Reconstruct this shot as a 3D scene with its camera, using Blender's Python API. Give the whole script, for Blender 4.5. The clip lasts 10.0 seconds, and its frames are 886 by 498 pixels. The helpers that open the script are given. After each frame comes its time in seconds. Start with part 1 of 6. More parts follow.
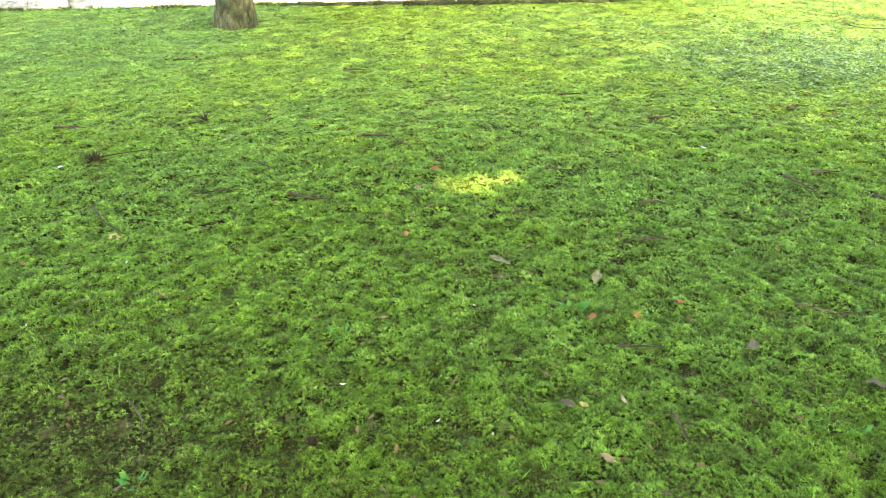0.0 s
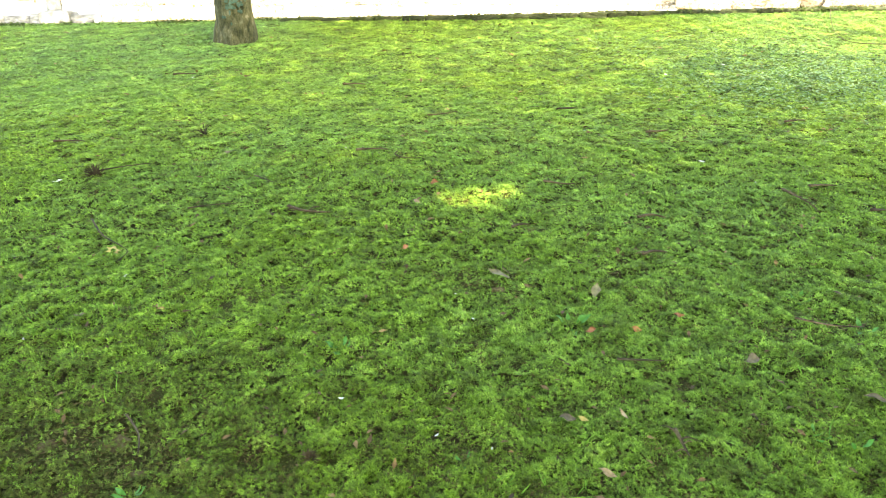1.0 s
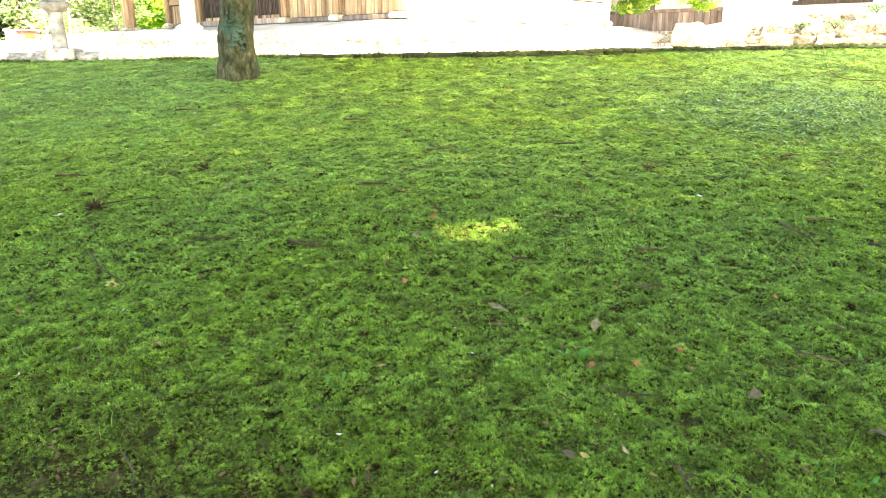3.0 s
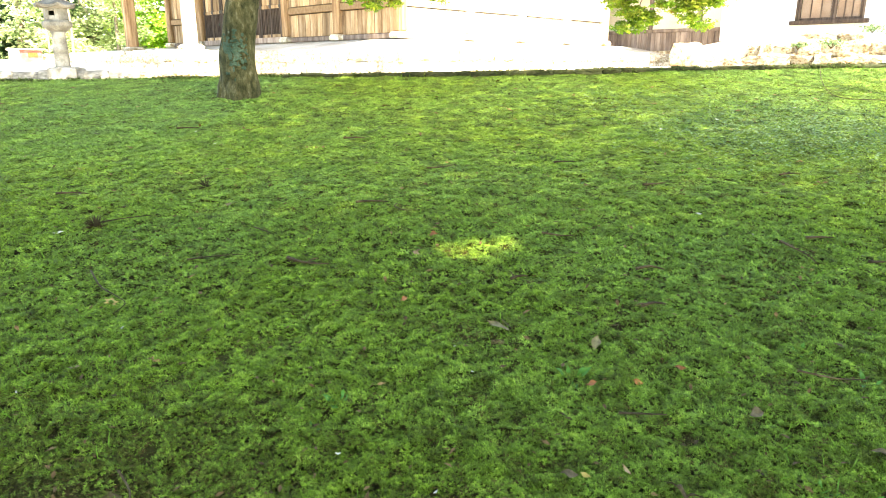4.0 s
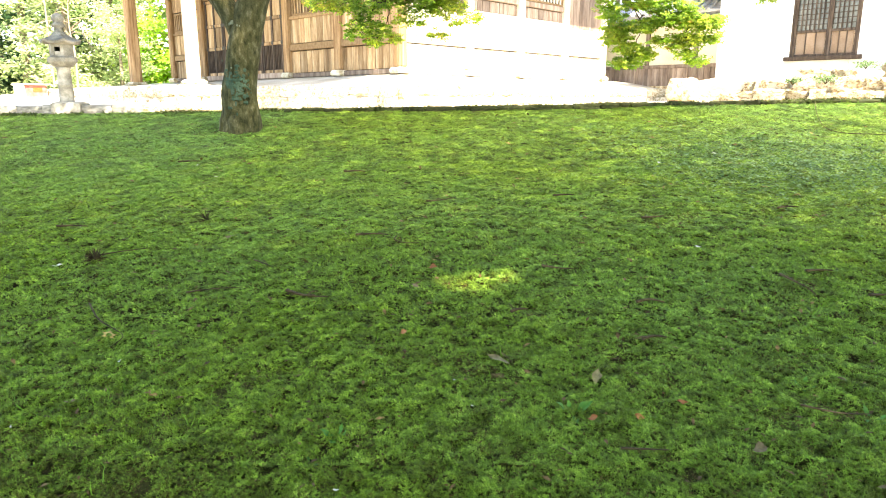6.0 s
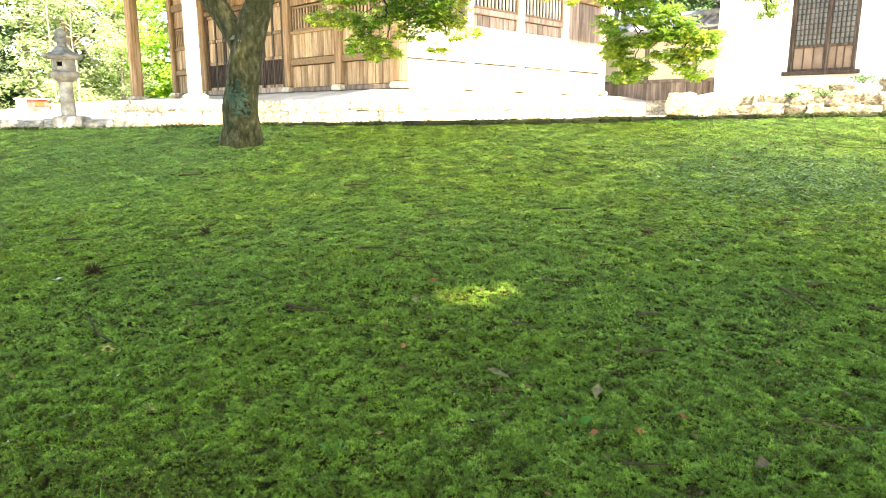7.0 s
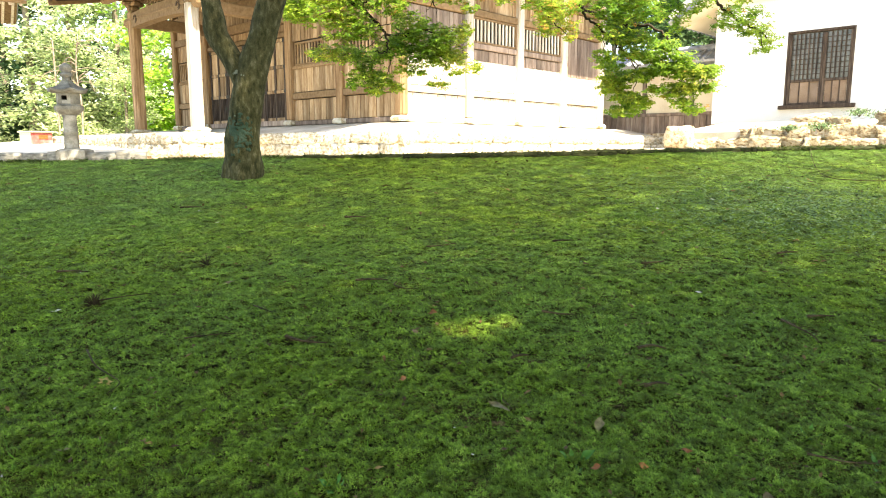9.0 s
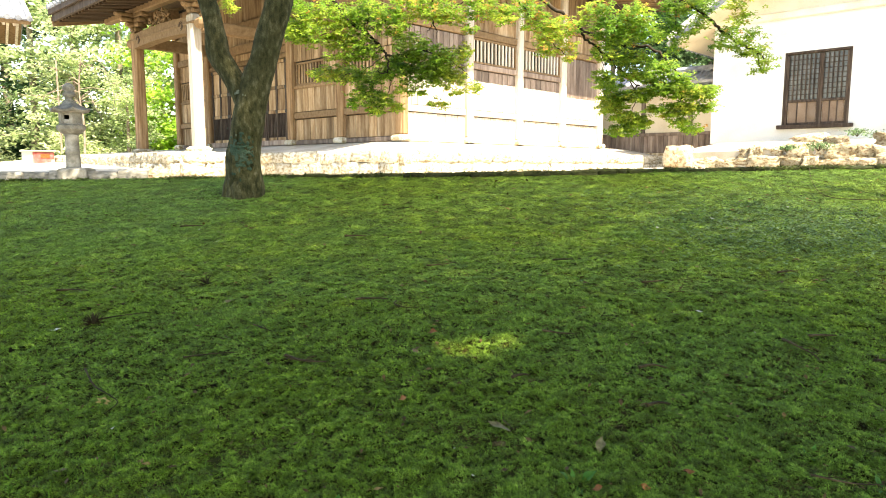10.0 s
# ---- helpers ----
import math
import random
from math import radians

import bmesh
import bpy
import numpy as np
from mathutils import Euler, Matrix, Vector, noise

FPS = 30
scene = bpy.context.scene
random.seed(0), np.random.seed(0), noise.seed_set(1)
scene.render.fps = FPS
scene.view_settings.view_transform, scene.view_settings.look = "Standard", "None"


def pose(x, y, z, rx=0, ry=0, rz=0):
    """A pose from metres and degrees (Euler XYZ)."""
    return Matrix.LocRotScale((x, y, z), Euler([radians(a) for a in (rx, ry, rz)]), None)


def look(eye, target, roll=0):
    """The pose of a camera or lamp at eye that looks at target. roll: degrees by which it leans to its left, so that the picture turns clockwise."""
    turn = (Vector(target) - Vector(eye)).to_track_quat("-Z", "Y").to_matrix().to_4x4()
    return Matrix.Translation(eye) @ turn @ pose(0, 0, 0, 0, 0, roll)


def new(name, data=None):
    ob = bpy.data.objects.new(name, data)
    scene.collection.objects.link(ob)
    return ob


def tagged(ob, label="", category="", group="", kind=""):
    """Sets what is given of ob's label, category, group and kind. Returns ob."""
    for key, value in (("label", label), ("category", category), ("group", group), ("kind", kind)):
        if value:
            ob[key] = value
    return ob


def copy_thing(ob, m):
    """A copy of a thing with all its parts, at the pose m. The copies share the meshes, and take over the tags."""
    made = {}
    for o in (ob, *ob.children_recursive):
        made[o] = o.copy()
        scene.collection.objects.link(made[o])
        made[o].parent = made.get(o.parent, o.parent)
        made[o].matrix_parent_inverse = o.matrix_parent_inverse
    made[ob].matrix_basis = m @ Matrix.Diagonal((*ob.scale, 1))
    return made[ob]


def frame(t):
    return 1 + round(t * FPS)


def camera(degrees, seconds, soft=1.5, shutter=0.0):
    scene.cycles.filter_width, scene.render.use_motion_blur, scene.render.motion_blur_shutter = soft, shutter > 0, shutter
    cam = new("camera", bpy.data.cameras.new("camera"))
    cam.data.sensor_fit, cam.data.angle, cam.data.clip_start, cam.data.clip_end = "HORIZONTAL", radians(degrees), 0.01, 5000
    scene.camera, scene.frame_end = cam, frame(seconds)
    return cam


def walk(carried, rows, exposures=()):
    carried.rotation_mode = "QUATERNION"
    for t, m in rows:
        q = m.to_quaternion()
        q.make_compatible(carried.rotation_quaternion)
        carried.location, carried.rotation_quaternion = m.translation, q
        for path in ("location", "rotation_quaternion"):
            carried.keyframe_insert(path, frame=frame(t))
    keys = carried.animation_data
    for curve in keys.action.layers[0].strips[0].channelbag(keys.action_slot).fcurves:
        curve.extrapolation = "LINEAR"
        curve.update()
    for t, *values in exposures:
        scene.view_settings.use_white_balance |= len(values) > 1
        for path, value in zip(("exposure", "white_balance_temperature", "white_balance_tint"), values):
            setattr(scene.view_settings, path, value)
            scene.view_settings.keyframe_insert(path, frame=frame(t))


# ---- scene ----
cam = camera(67.1, 10.0, soft=1.0)
EYE = 1.5
UP = 7.28   # the horizon's height in the picture
ROWS = [
    (0.0, -28.20, 0.16, 0.18), (0.5, -27.68, 0.13, 0.18), (1.0, -27.04, 0.08, 0.12), (1.5, -26.33, 0.05, 0.09),
    (2.0, -25.50, 0.02, 0.11), (2.5, -24.82, 0.02, 0.11), (4.0, -22.61, 0.01, 0.07), (4.5, -21.81, -0.02, 0.04),
    (5.0, -21.11, -0.02, 0.03), (5.5, -20.43, -0.02, 0.04), (7.0, -18.63, -0.02, 0.05), (7.5, -18.02, -0.02, 0.04),
    (8.0, -17.34, -0.01, 0.02), (8.5, -16.63, -0.02, 0.03), (9.0, -15.90, -0.01, 0.04), (9.5, -15.11, 0.01, 0.02),
    (10.0, -14.28, 0.00, 0.01),
]
EXPOSURES = [(0.0, 4.17, 7900, 10), (2.5, 3.85, 7900, 10), (5.0, 3.53, 7900, 10), (7.5, 3.16, 7900, 10), (10.0, 2.55, 7900, 10)]
walk(cam, [(t, pose(0, 0, EYE, 90 + pitch + UP, roll, yaw)) for t, pitch, yaw, roll in ROWS], EXPOSURES)

# ---- daylight: one sun behind the camera to its right, a clear sky ----
SUN_TO = Vector((0.62, -0.78, 1.5)).normalized()
world = bpy.data.worlds.new("sky")
scene.world = world
world.use_nodes = True
wn = world.node_tree.nodes
sky = wn.new("ShaderNodeTexSky")
sky.sky_type, sky.sun_disc = "NISHITA", False
sky.sun_elevation = math.asin(SUN_TO.z)
sky.sun_rotation = math.atan2(SUN_TO.x, SUN_TO.y)
world.node_tree.links.new(sky.outputs[0], wn["Background"].inputs[0])
wn["Background"].inputs[1].default_value = 0.15
sun = new("sun", bpy.data.lights.new("sun", "SUN"))
sun.data.energy, sun.data.angle, sun.data.color = 3.5, radians(0.7), (1.0, 0.95, 0.86)
sun.matrix_world = look(SUN_TO * 60, (0, 0, 0))


# ---- materials ----
def surface(name, colours, scale=6.0, fine=60.0, rough=0.8, bump=0.3, stretch=(1, 1, 1), vary=0.15, island=False,
            leaf=0.0, metal=0.0, dist=0.01, shine=0.2):
    """A surface whose colour wanders between the given ones at two scales, with fine relief; leaf: share of light let through."""
    m = bpy.data.materials.new(name)
    m.use_nodes = True
    nt = m.node_tree
    n, ln = nt.nodes, nt.links.new
    b = n["Principled BSDF"]
    co = n.new("ShaderNodeTexCoord")
    mp = n.new("ShaderNodeMapping")
    mp.inputs["Scale"].default_value = stretch
    ln(co.outputs["Object"], mp.inputs[0])
    inf = n.new("ShaderNodeObjectInfo")
    geo = n.new("ShaderNodeNewGeometry")
    rnd = geo.outputs["Random Per Island"] if island else inf.outputs["Random"]
    shift = n.new("ShaderNodeVectorMath")
    shift.operation = "ADD"
    ln(mp.outputs[0], shift.inputs[0])
    if not island:
        far = n.new("ShaderNodeMath")
        far.operation = "MULTIPLY"
        far.inputs[1].default_value = 40
        ln(rnd, far.inputs[0])
        ln(far.outputs[0], shift.inputs[1])
    big, small = n.new("ShaderNodeTexNoise"), n.new("ShaderNodeTexNoise")
    big.inputs["Scale"].default_value, small.inputs["Scale"].default_value = scale, fine
    big.inputs["Detail"].default_value, small.inputs["Detail"].default_value = 4, 3
    ln(shift.outputs[0], big.inputs[0])
    ln(shift.outputs[0], small.inputs[0])
    ad = n.new("ShaderNodeMath")
    ad.operation = "MULTIPLY_ADD"
    ad.inputs[1].default_value = 0.45
    ln(small.outputs[0], ad.inputs[0])
    ln(big.outputs[0], ad.inputs[2])
    rp = n.new("ShaderNodeValToRGB")
    el = rp.color_ramp.elements
    lo, hi = 0.52, 0.95
    el[0].position, el[1].position = lo, hi
    el[0].color, el[1].color = (*colours[0], 1), (*colours[-1], 1)
    for i, c in enumerate(colours[1:-1], 1):
        el.new(lo + (hi - lo) * i / (len(colours) - 1)).color = (*c, 1)
    ln(ad.outputs[0], rp.inputs[0])
    hs = n.new("ShaderNodeHueSaturation")
    va = n.new("ShaderNodeMapRange")
    va.inputs["To Min"].default_value, va.inputs["To Max"].default_value = 1 - vary, 1 + vary
    ln(rnd, va.inputs[0])
    ln(va.outputs[0], hs.inputs["Value"])
    ln(rp.outputs[0], hs.inputs["Color"])
    ln(hs.outputs[0], b.inputs["Base Color"])
    b.inputs["Roughness"].default_value = rough
    b.inputs["Metallic"].default_value = metal
    b.inputs["Specular IOR Level"].default_value = shine
    if bump:
        bp = n.new("ShaderNodeBump")
        bp.inputs["Strength"].default_value, bp.inputs["Distance"].default_value = bump, dist
        ln(ad.outputs[0], bp.inputs["Height"])
        ln(bp.outputs[0], b.inputs["Normal"])
    if leaf:
        tr, mx = n.new("ShaderNodeBsdfTranslucent"), n.new("ShaderNodeMixShader")
        ln(hs.outputs[0], tr.inputs[0])
        mx.inputs[0].default_value = leaf
        ln(b.outputs[0], mx.inputs[1])
        ln(tr.outputs[0], mx.inputs[2])
        ln(mx.outputs[0], n["Material Output"].inputs[0])
    return m


MOSS = surface("moss", [(0.096, 0.134, 0.019), (0.132, 0.208, 0.025), (0.174, 0.280, 0.034), (0.260, 0.370, 0.058)], 10, 70, 0.64, 0, vary=0.58, shine=0.19, island=True, leaf=0.18)

# Same moss, flatter and slightly cooler, toned for the haze of the far lawn.
HAZEMOSS = surface("far_haze_moss", [(0.098, 0.143, 0.024), (0.132, 0.207, 0.031), (0.168, 0.270, 0.039), (0.224, 0.338, 0.056)], 6, 50, 0.62, 0, vary=0.38, shine=0.25, island=True, leaf=0.20)

def hue_zones(m, scale, spread):
    """Lets a material's hue and strength drift slowly over metres."""
    n, ln = m.node_tree.nodes, m.node_tree.links.new
    hs = next(q for q in n if q.bl_idname == "ShaderNodeHueSaturation")
    co, nz = n.new("ShaderNodeTexCoord"), n.new("ShaderNodeTexNoise")
    nz.inputs["Scale"].default_value, nz.inputs["Detail"].default_value = scale, 2
    ln(co.outputs["Object"], nz.inputs[0])
    for socket, lo, hi in (("Hue", 0.5 - spread, 0.5 + spread), ("Saturation", 1.08, 0.98)):
        mr = n.new("ShaderNodeMapRange")
        mr.inputs["From Min"].default_value, mr.inputs["From Max"].default_value = 0.3, 0.7
        mr.inputs["To Min"].default_value, mr.inputs["To Max"].default_value = lo, hi
        ln(nz.outputs[0], mr.inputs[0])
        ln(mr.outputs[0], hs.inputs[socket])


hue_zones(MOSS, 0.35, 0.009)
hue_zones(HAZEMOSS, 0.35, 0.012)
# Earth toned very dark so that gaps between shoots read as shadow.
SOIL = surface("moss_ground", [(0.022, 0.015, 0.007), (0.030, 0.026, 0.008), (0.036, 0.038, 0.009), (0.048, 0.043, 0.014)], 5, 90, 1.0, 0.8, dist=0.03, shine=0.03)
EARTH = surface("bare_earth", [(0.05, 0.034, 0.014), (0.105, 0.075, 0.034), (0.17, 0.13, 0.07)], 20, 160, 1.0, 0.8, shine=0.03)
DRYMOSS = surface("dry_moss", [(0.060, 0.056, 0.012), (0.086, 0.098, 0.016), (0.110, 0.135, 0.022), (0.150, 0.165, 0.034)], 10, 70, 0.75, 0, vary=0.5, shine=0.12, island=True, leaf=0.2)
# Darker than any other moss, to carry the shade at the lawn's lip.
EDGEMOSS = surface("shade_toned_moss", [(0.026, 0.032, 0.008), (0.045, 0.062, 0.012), (0.070, 0.098, 0.018)], 6, 50, 0.8, 0, vary=0.5, shine=0.1, island=True, leaf=0.15)
THATCH = surface("old_moss", [(0.036, 0.022, 0.009), (0.078, 0.050, 0.017), (0.090, 0.074, 0.020), (0.105, 0.100, 0.025)], 8, 90, 0.9, 0, vary=0.5, shine=0.1, island=True)
GRASS = surface("grass_blade", [(0.06, 0.15, 0.02), (0.11, 0.24, 0.02), (0.17, 0.30, 0.03)], 4, 40, 0.6, 0, vary=0.3, island=True, leaf=0.4)
GRAVEL = surface("pale_gravel", [(0.32, 0.29, 0.23), (0.44, 0.40, 0.33), (0.55, 0.51, 0.44)], 1.5, 90, 0.95, 0.6)
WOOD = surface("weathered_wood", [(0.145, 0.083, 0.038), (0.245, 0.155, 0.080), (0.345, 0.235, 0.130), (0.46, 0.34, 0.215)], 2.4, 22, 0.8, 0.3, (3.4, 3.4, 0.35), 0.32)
BEAM = surface("aged_timber", [(0.165, 0.100, 0.049), (0.215, 0.138, 0.070), (0.265, 0.175, 0.093)], 4, 50, 0.75, 0.25, (3, 3, 3), 0.18)
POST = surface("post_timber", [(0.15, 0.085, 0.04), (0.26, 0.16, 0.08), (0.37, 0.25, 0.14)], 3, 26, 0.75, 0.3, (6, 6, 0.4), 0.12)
# Far darker than the other timber: the eaves' shade is in this colour.
SOFFIT = surface("shade_toned_soffit", [(0.042, 0.026, 0.014), (0.075, 0.048, 0.026), (0.11, 0.072, 0.042)], 3, 26, 0.8, 0.3, (0.6, 6, 3), 0.25)
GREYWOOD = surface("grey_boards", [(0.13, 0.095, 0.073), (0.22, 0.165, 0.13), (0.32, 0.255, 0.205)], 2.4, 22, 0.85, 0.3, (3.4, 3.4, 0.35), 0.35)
# Timber paled so that glaring sun is already in its colour.
PALEWOOD = surface("sunlit_pale_boards", [(0.42, 0.35, 0.27), (0.56, 0.49, 0.40), (0.66, 0.60, 0.51)], 3, 30, 0.85, 0.35, (6, 6, 0.5), 0.2)
DARKWOOD = surface("dark_timber", [(0.03, 0.02, 0.014), (0.06, 0.042, 0.03), (0.11, 0.08, 0.058)], 4, 40, 0.75, 0.3, (5, 5, 0.6), 0.25)
PLASTER = surface("white_plaster", [(0.70, 0.68, 0.62), (0.80, 0.78, 0.72), (0.84, 0.82, 0.77)], 1.2, 40, 0.9, 0.1)
CREAM = surface("cream_plaster", [(0.62, 0.52, 0.36), (0.74, 0.65, 0.48), (0.78, 0.70, 0.54)], 1.5, 40, 0.9, 0.1)
PAPER = surface("paper_panel", [(0.16, 0.105, 0.07), (0.21, 0.148, 0.10), (0.25, 0.185, 0.135)], 3, 40, 0.9, 0.05)
STONE = surface("grey_stone", [(0.075, 0.072, 0.058), (0.15, 0.145, 0.12), (0.24, 0.235, 0.2)], 5, 70, 0.9, 0.6, vary=0.2)
# Near-black: the shadow line along the lawn's lip is put into this stone.
KERB = surface("shade_toned_mossy_stone", [(0.018, 0.020, 0.008), (0.035, 0.040, 0.014), (0.060, 0.062, 0.026)], 9, 70, 0.95, 0.8, vary=0.35)
ROCK = surface("ochre_rock", [(0.11, 0.065, 0.04), (0.30, 0.21, 0.12), (0.44, 0.38, 0.24), (0.52, 0.46, 0.36), (0.24, 0.22, 0.10)], 7, 50, 0.95, 1.0, vary=0.35, dist=0.04)
TERRACE = surface("pale_facing_stone", [(0.24, 0.17, 0.085), (0.45, 0.38, 0.25), (0.62, 0.57, 0.46), (0.64, 0.60, 0.50)], 6, 45, 0.95, 0.9, vary=0.25, dist=0.03)
TILE = surface("roof_tile", [(0.13, 0.14, 0.15), (0.24, 0.25, 0.27), (0.36, 0.37, 0.38)], 6, 60, 0.55, 0.3, vary=0.2, shine=0.5)
BARK = surface("mossy_bark", [(0.016, 0.018, 0.006), (0.040, 0.039, 0.013), (0.066, 0.061, 0.025), (0.118, 0.106, 0.060)], 14, 90, 0.95, 1.0, (1.6, 1.6, 0.7), 0.1, dist=0.02)
PALELICHEN = surface("pale_lichen", [(0.08, 0.09, 0.06), (0.13, 0.14, 0.10), (0.18, 0.19, 0.15)], 20, 90, 0.95, 0.5)
LICHEN = surface("blue_green_lichen", [(0.022, 0.042, 0.024), (0.038, 0.068, 0.042), (0.060, 0.088, 0.060)], 16, 90, 0.95, 0.8)
TWIG = surface("twig_bark", [(0.022, 0.015, 0.006), (0.048, 0.033, 0.013), (0.090, 0.066, 0.030)], 15, 90, 0.9, 0.4, vary=0.3)
MAPLE = surface("maple_leaf", [(0.095, 0.21, 0.022), (0.175, 0.315, 0.03), (0.29, 0.40, 0.045), (0.44, 0.42, 0.065)], 2.2, 20, 0.5, 0, vary=0.4, island=True, leaf=0.6)
YOUNG = surface("young_maple_leaf", [(0.30, 0.17, 0.03), (0.46, 0.24, 0.05), (0.56, 0.36, 0.09)], 2.2, 20, 0.5, 0, vary=0.35, island=True, leaf=0.56)
LIMB = surface("limb_bark", [(0.018, 0.013, 0.009), (0.035, 0.025, 0.016), (0.055, 0.042, 0.028)], 12, 90, 0.9, 0.5)
CANOPY = surface("canopy_leaf", [(0.03, 0.09, 0.012), (0.06, 0.14, 0.018), (0.10, 0.20, 0.02)], 2, 20, 0.55, 0, vary=0.35, island=True, leaf=0.42)
# Leaf colours paled to stand for the overlit, hazy distance.
FOREST = surface("haze_paled_woodland_leaf", [(0.19, 0.27, 0.12), (0.35, 0.44, 0.21), (0.52, 0.60, 0.32), (0.66, 0.71, 0.46)], 0.9, 8, 0.6, 0, vary=0.5, island=True, leaf=0.6)
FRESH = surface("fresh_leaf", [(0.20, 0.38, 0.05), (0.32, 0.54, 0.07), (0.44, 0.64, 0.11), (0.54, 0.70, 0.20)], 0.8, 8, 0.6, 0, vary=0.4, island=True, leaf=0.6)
EVERGREEN = surface("evergreen_leaf", [(0.03, 0.07, 0.025), (0.055, 0.115, 0.04), (0.09, 0.16, 0.06), (0.15, 0.22, 0.09)], 0.9, 8, 0.6, 0, vary=0.5, island=True, leaf=0.35)
PALEBARK = surface("pale_bark", [(0.13, 0.10, 0.07), (0.23, 0.185, 0.14), (0.32, 0.27, 0.21)], 6, 40, 0.9, 0.5)
DRYLEAF = surface("dry_leaf", [(0.12, 0.078, 0.032), (0.21, 0.145, 0.065), (0.30, 0.22, 0.11)], 30, 200, 0.7, 0.3, vary=0.3)
PALELEAF = surface("pale_leaf", [(0.085, 0.068, 0.028), (0.14, 0.118, 0.052), (0.20, 0.175, 0.085)], 30, 200, 0.7, 0.2)
ORANGELEAF = surface("orange_leaf", [(0.18, 0.065, 0.02), (0.26, 0.10, 0.03), (0.32, 0.15, 0.05)], 40, 200, 0.7, 0.2, vary=0.3)
YELLOWLEAF = surface("yellow_leaf", [(0.22, 0.16, 0.035), (0.28, 0.21, 0.05), (0.33, 0.26, 0.08)], 40, 200, 0.6, 0.2)
DARKLEAF = surface("dark_leaf", [(0.045, 0.034, 0.016), (0.08, 0.062, 0.030), (0.12, 0.096, 0.052)], 40, 200, 0.8, 0.3)
SCRAP = surface("leaf_scrap", [(0.045, 0.028, 0.008), (0.11, 0.065, 0.02), (0.20, 0.13, 0.045)], 9, 120, 0.8, 0.2, vary=0.5, island=True)
WHITE = surface("white_petal", [(0.30, 0.29, 0.23), (0.38, 0.37, 0.30), (0.46, 0.45, 0.38)], 40, 200, 0.7, 0)
WEED = surface("weed_leaf", [(0.04, 0.13, 0.018), (0.06, 0.18, 0.024), (0.09, 0.21, 0.036)], 20, 120, 0.45, 0.2, leaf=0.3)
IVY = surface("ivy_leaf", [(0.065, 0.125, 0.045), (0.105, 0.175, 0.072), (0.18, 0.25, 0.12)], 20, 120, 0.75, 0.2, vary=0.45, island=True, leaf=0.2)
# Red shifted to pink, as overlit paint would look.
REDPAINT = surface("overlit_red_paint", [(0.34, 0.07, 0.06), (0.42, 0.11, 0.10), (0.46, 0.17, 0.15)], 8, 60, 0.7, 0.1)
IRON = surface("black_iron", [(0.02, 0.02, 0.02), (0.05, 0.045, 0.04), (0.08, 0.07, 0.06)], 12, 90, 0.5, 0.3, metal=0.6)
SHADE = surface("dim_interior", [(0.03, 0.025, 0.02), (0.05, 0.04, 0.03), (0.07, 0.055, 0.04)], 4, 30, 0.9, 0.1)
GLASS = surface("old_glass", [(0.10, 0.10, 0.085), (0.17, 0.165, 0.14), (0.27, 0.26, 0.22)], 3, 20, 0.12, 0.02, vary=0.3, shine=0.5)


# ---- building blocks ----
def mesh_of(bm, name):
    me = bpy.data.meshes.new(name)
    bm.to_mesh(me)
    bm.free()
    return me


def part(name, bm, material, parent=None, label="", m=None, smooth=False):
    """Links a bmesh, or a mesh already made, as one object under its thing."""
    me = bm if isinstance(bm, bpy.types.Mesh) else mesh_of(bm, name)
    if not me.materials:
        me.materials.append(material)
    if smooth:
        me.polygons.foreach_set("use_smooth", [True] * len(me.polygons))
    ob = new(name, me)
    if parent is not None:
        ob.parent = parent
    if m is not None:
        ob.matrix_basis = m
    if label:
        tagged(ob, label)
    return ob


def thing(name, m, label, category, group="", kind=""):
    ob = new(name)
    ob.empty_display_size = 0.1
    ob.matrix_world = m
    return tagged(ob, label, category, group, kind)


def box(bm, x0, x1, y0, y1, z0, z1, bevel=0.0):
    r = bmesh.ops.create_cube(bm, size=1.0)["verts"]
    for v in r:
        v.co = Vector(((x0 + x1) / 2 + v.co.x * (x1 - x0), (y0 + y1) / 2 + v.co.y * (y1 - y0), (z0 + z1) / 2 + v.co.z * (z1 - z0)))
    if bevel:
        ed = {e for v in r for e in v.link_edges}
        bmesh.ops.bevel(bm, geom=list(ed), offset=bevel, segments=1, affect="EDGES")
    return bm


def a_box(x0, x1, y0, y1, z0, z1, bevel=0.0):
    return box(bmesh.new(), x0, x1, y0, y1, z0, z1, bevel)


def lathe(rings, sides=16, square=False, turn=0.0):
    """A turned body from rings of (radius, height); square: four-sided."""
    bm = bmesh.new()
    sides = 4 if square else sides
    rows = []
    for r, z in rings:
        k = math.sqrt(2) if square else 1
        rows.append([bm.verts.new((r * k * math.cos(2 * math.pi * i / sides + turn), r * k * math.sin(2 * math.pi * i / sides + turn), z)) for i in range(sides)])
    for a, b in zip(rows, rows[1:]):
        for i in range(sides):
            bm.faces.new((a[i], a[(i + 1) % sides], b[(i + 1) % sides], b[i]))
    bm.faces.new(rows[0][::-1])
    bm.faces.new(rows[-1])
    return bm


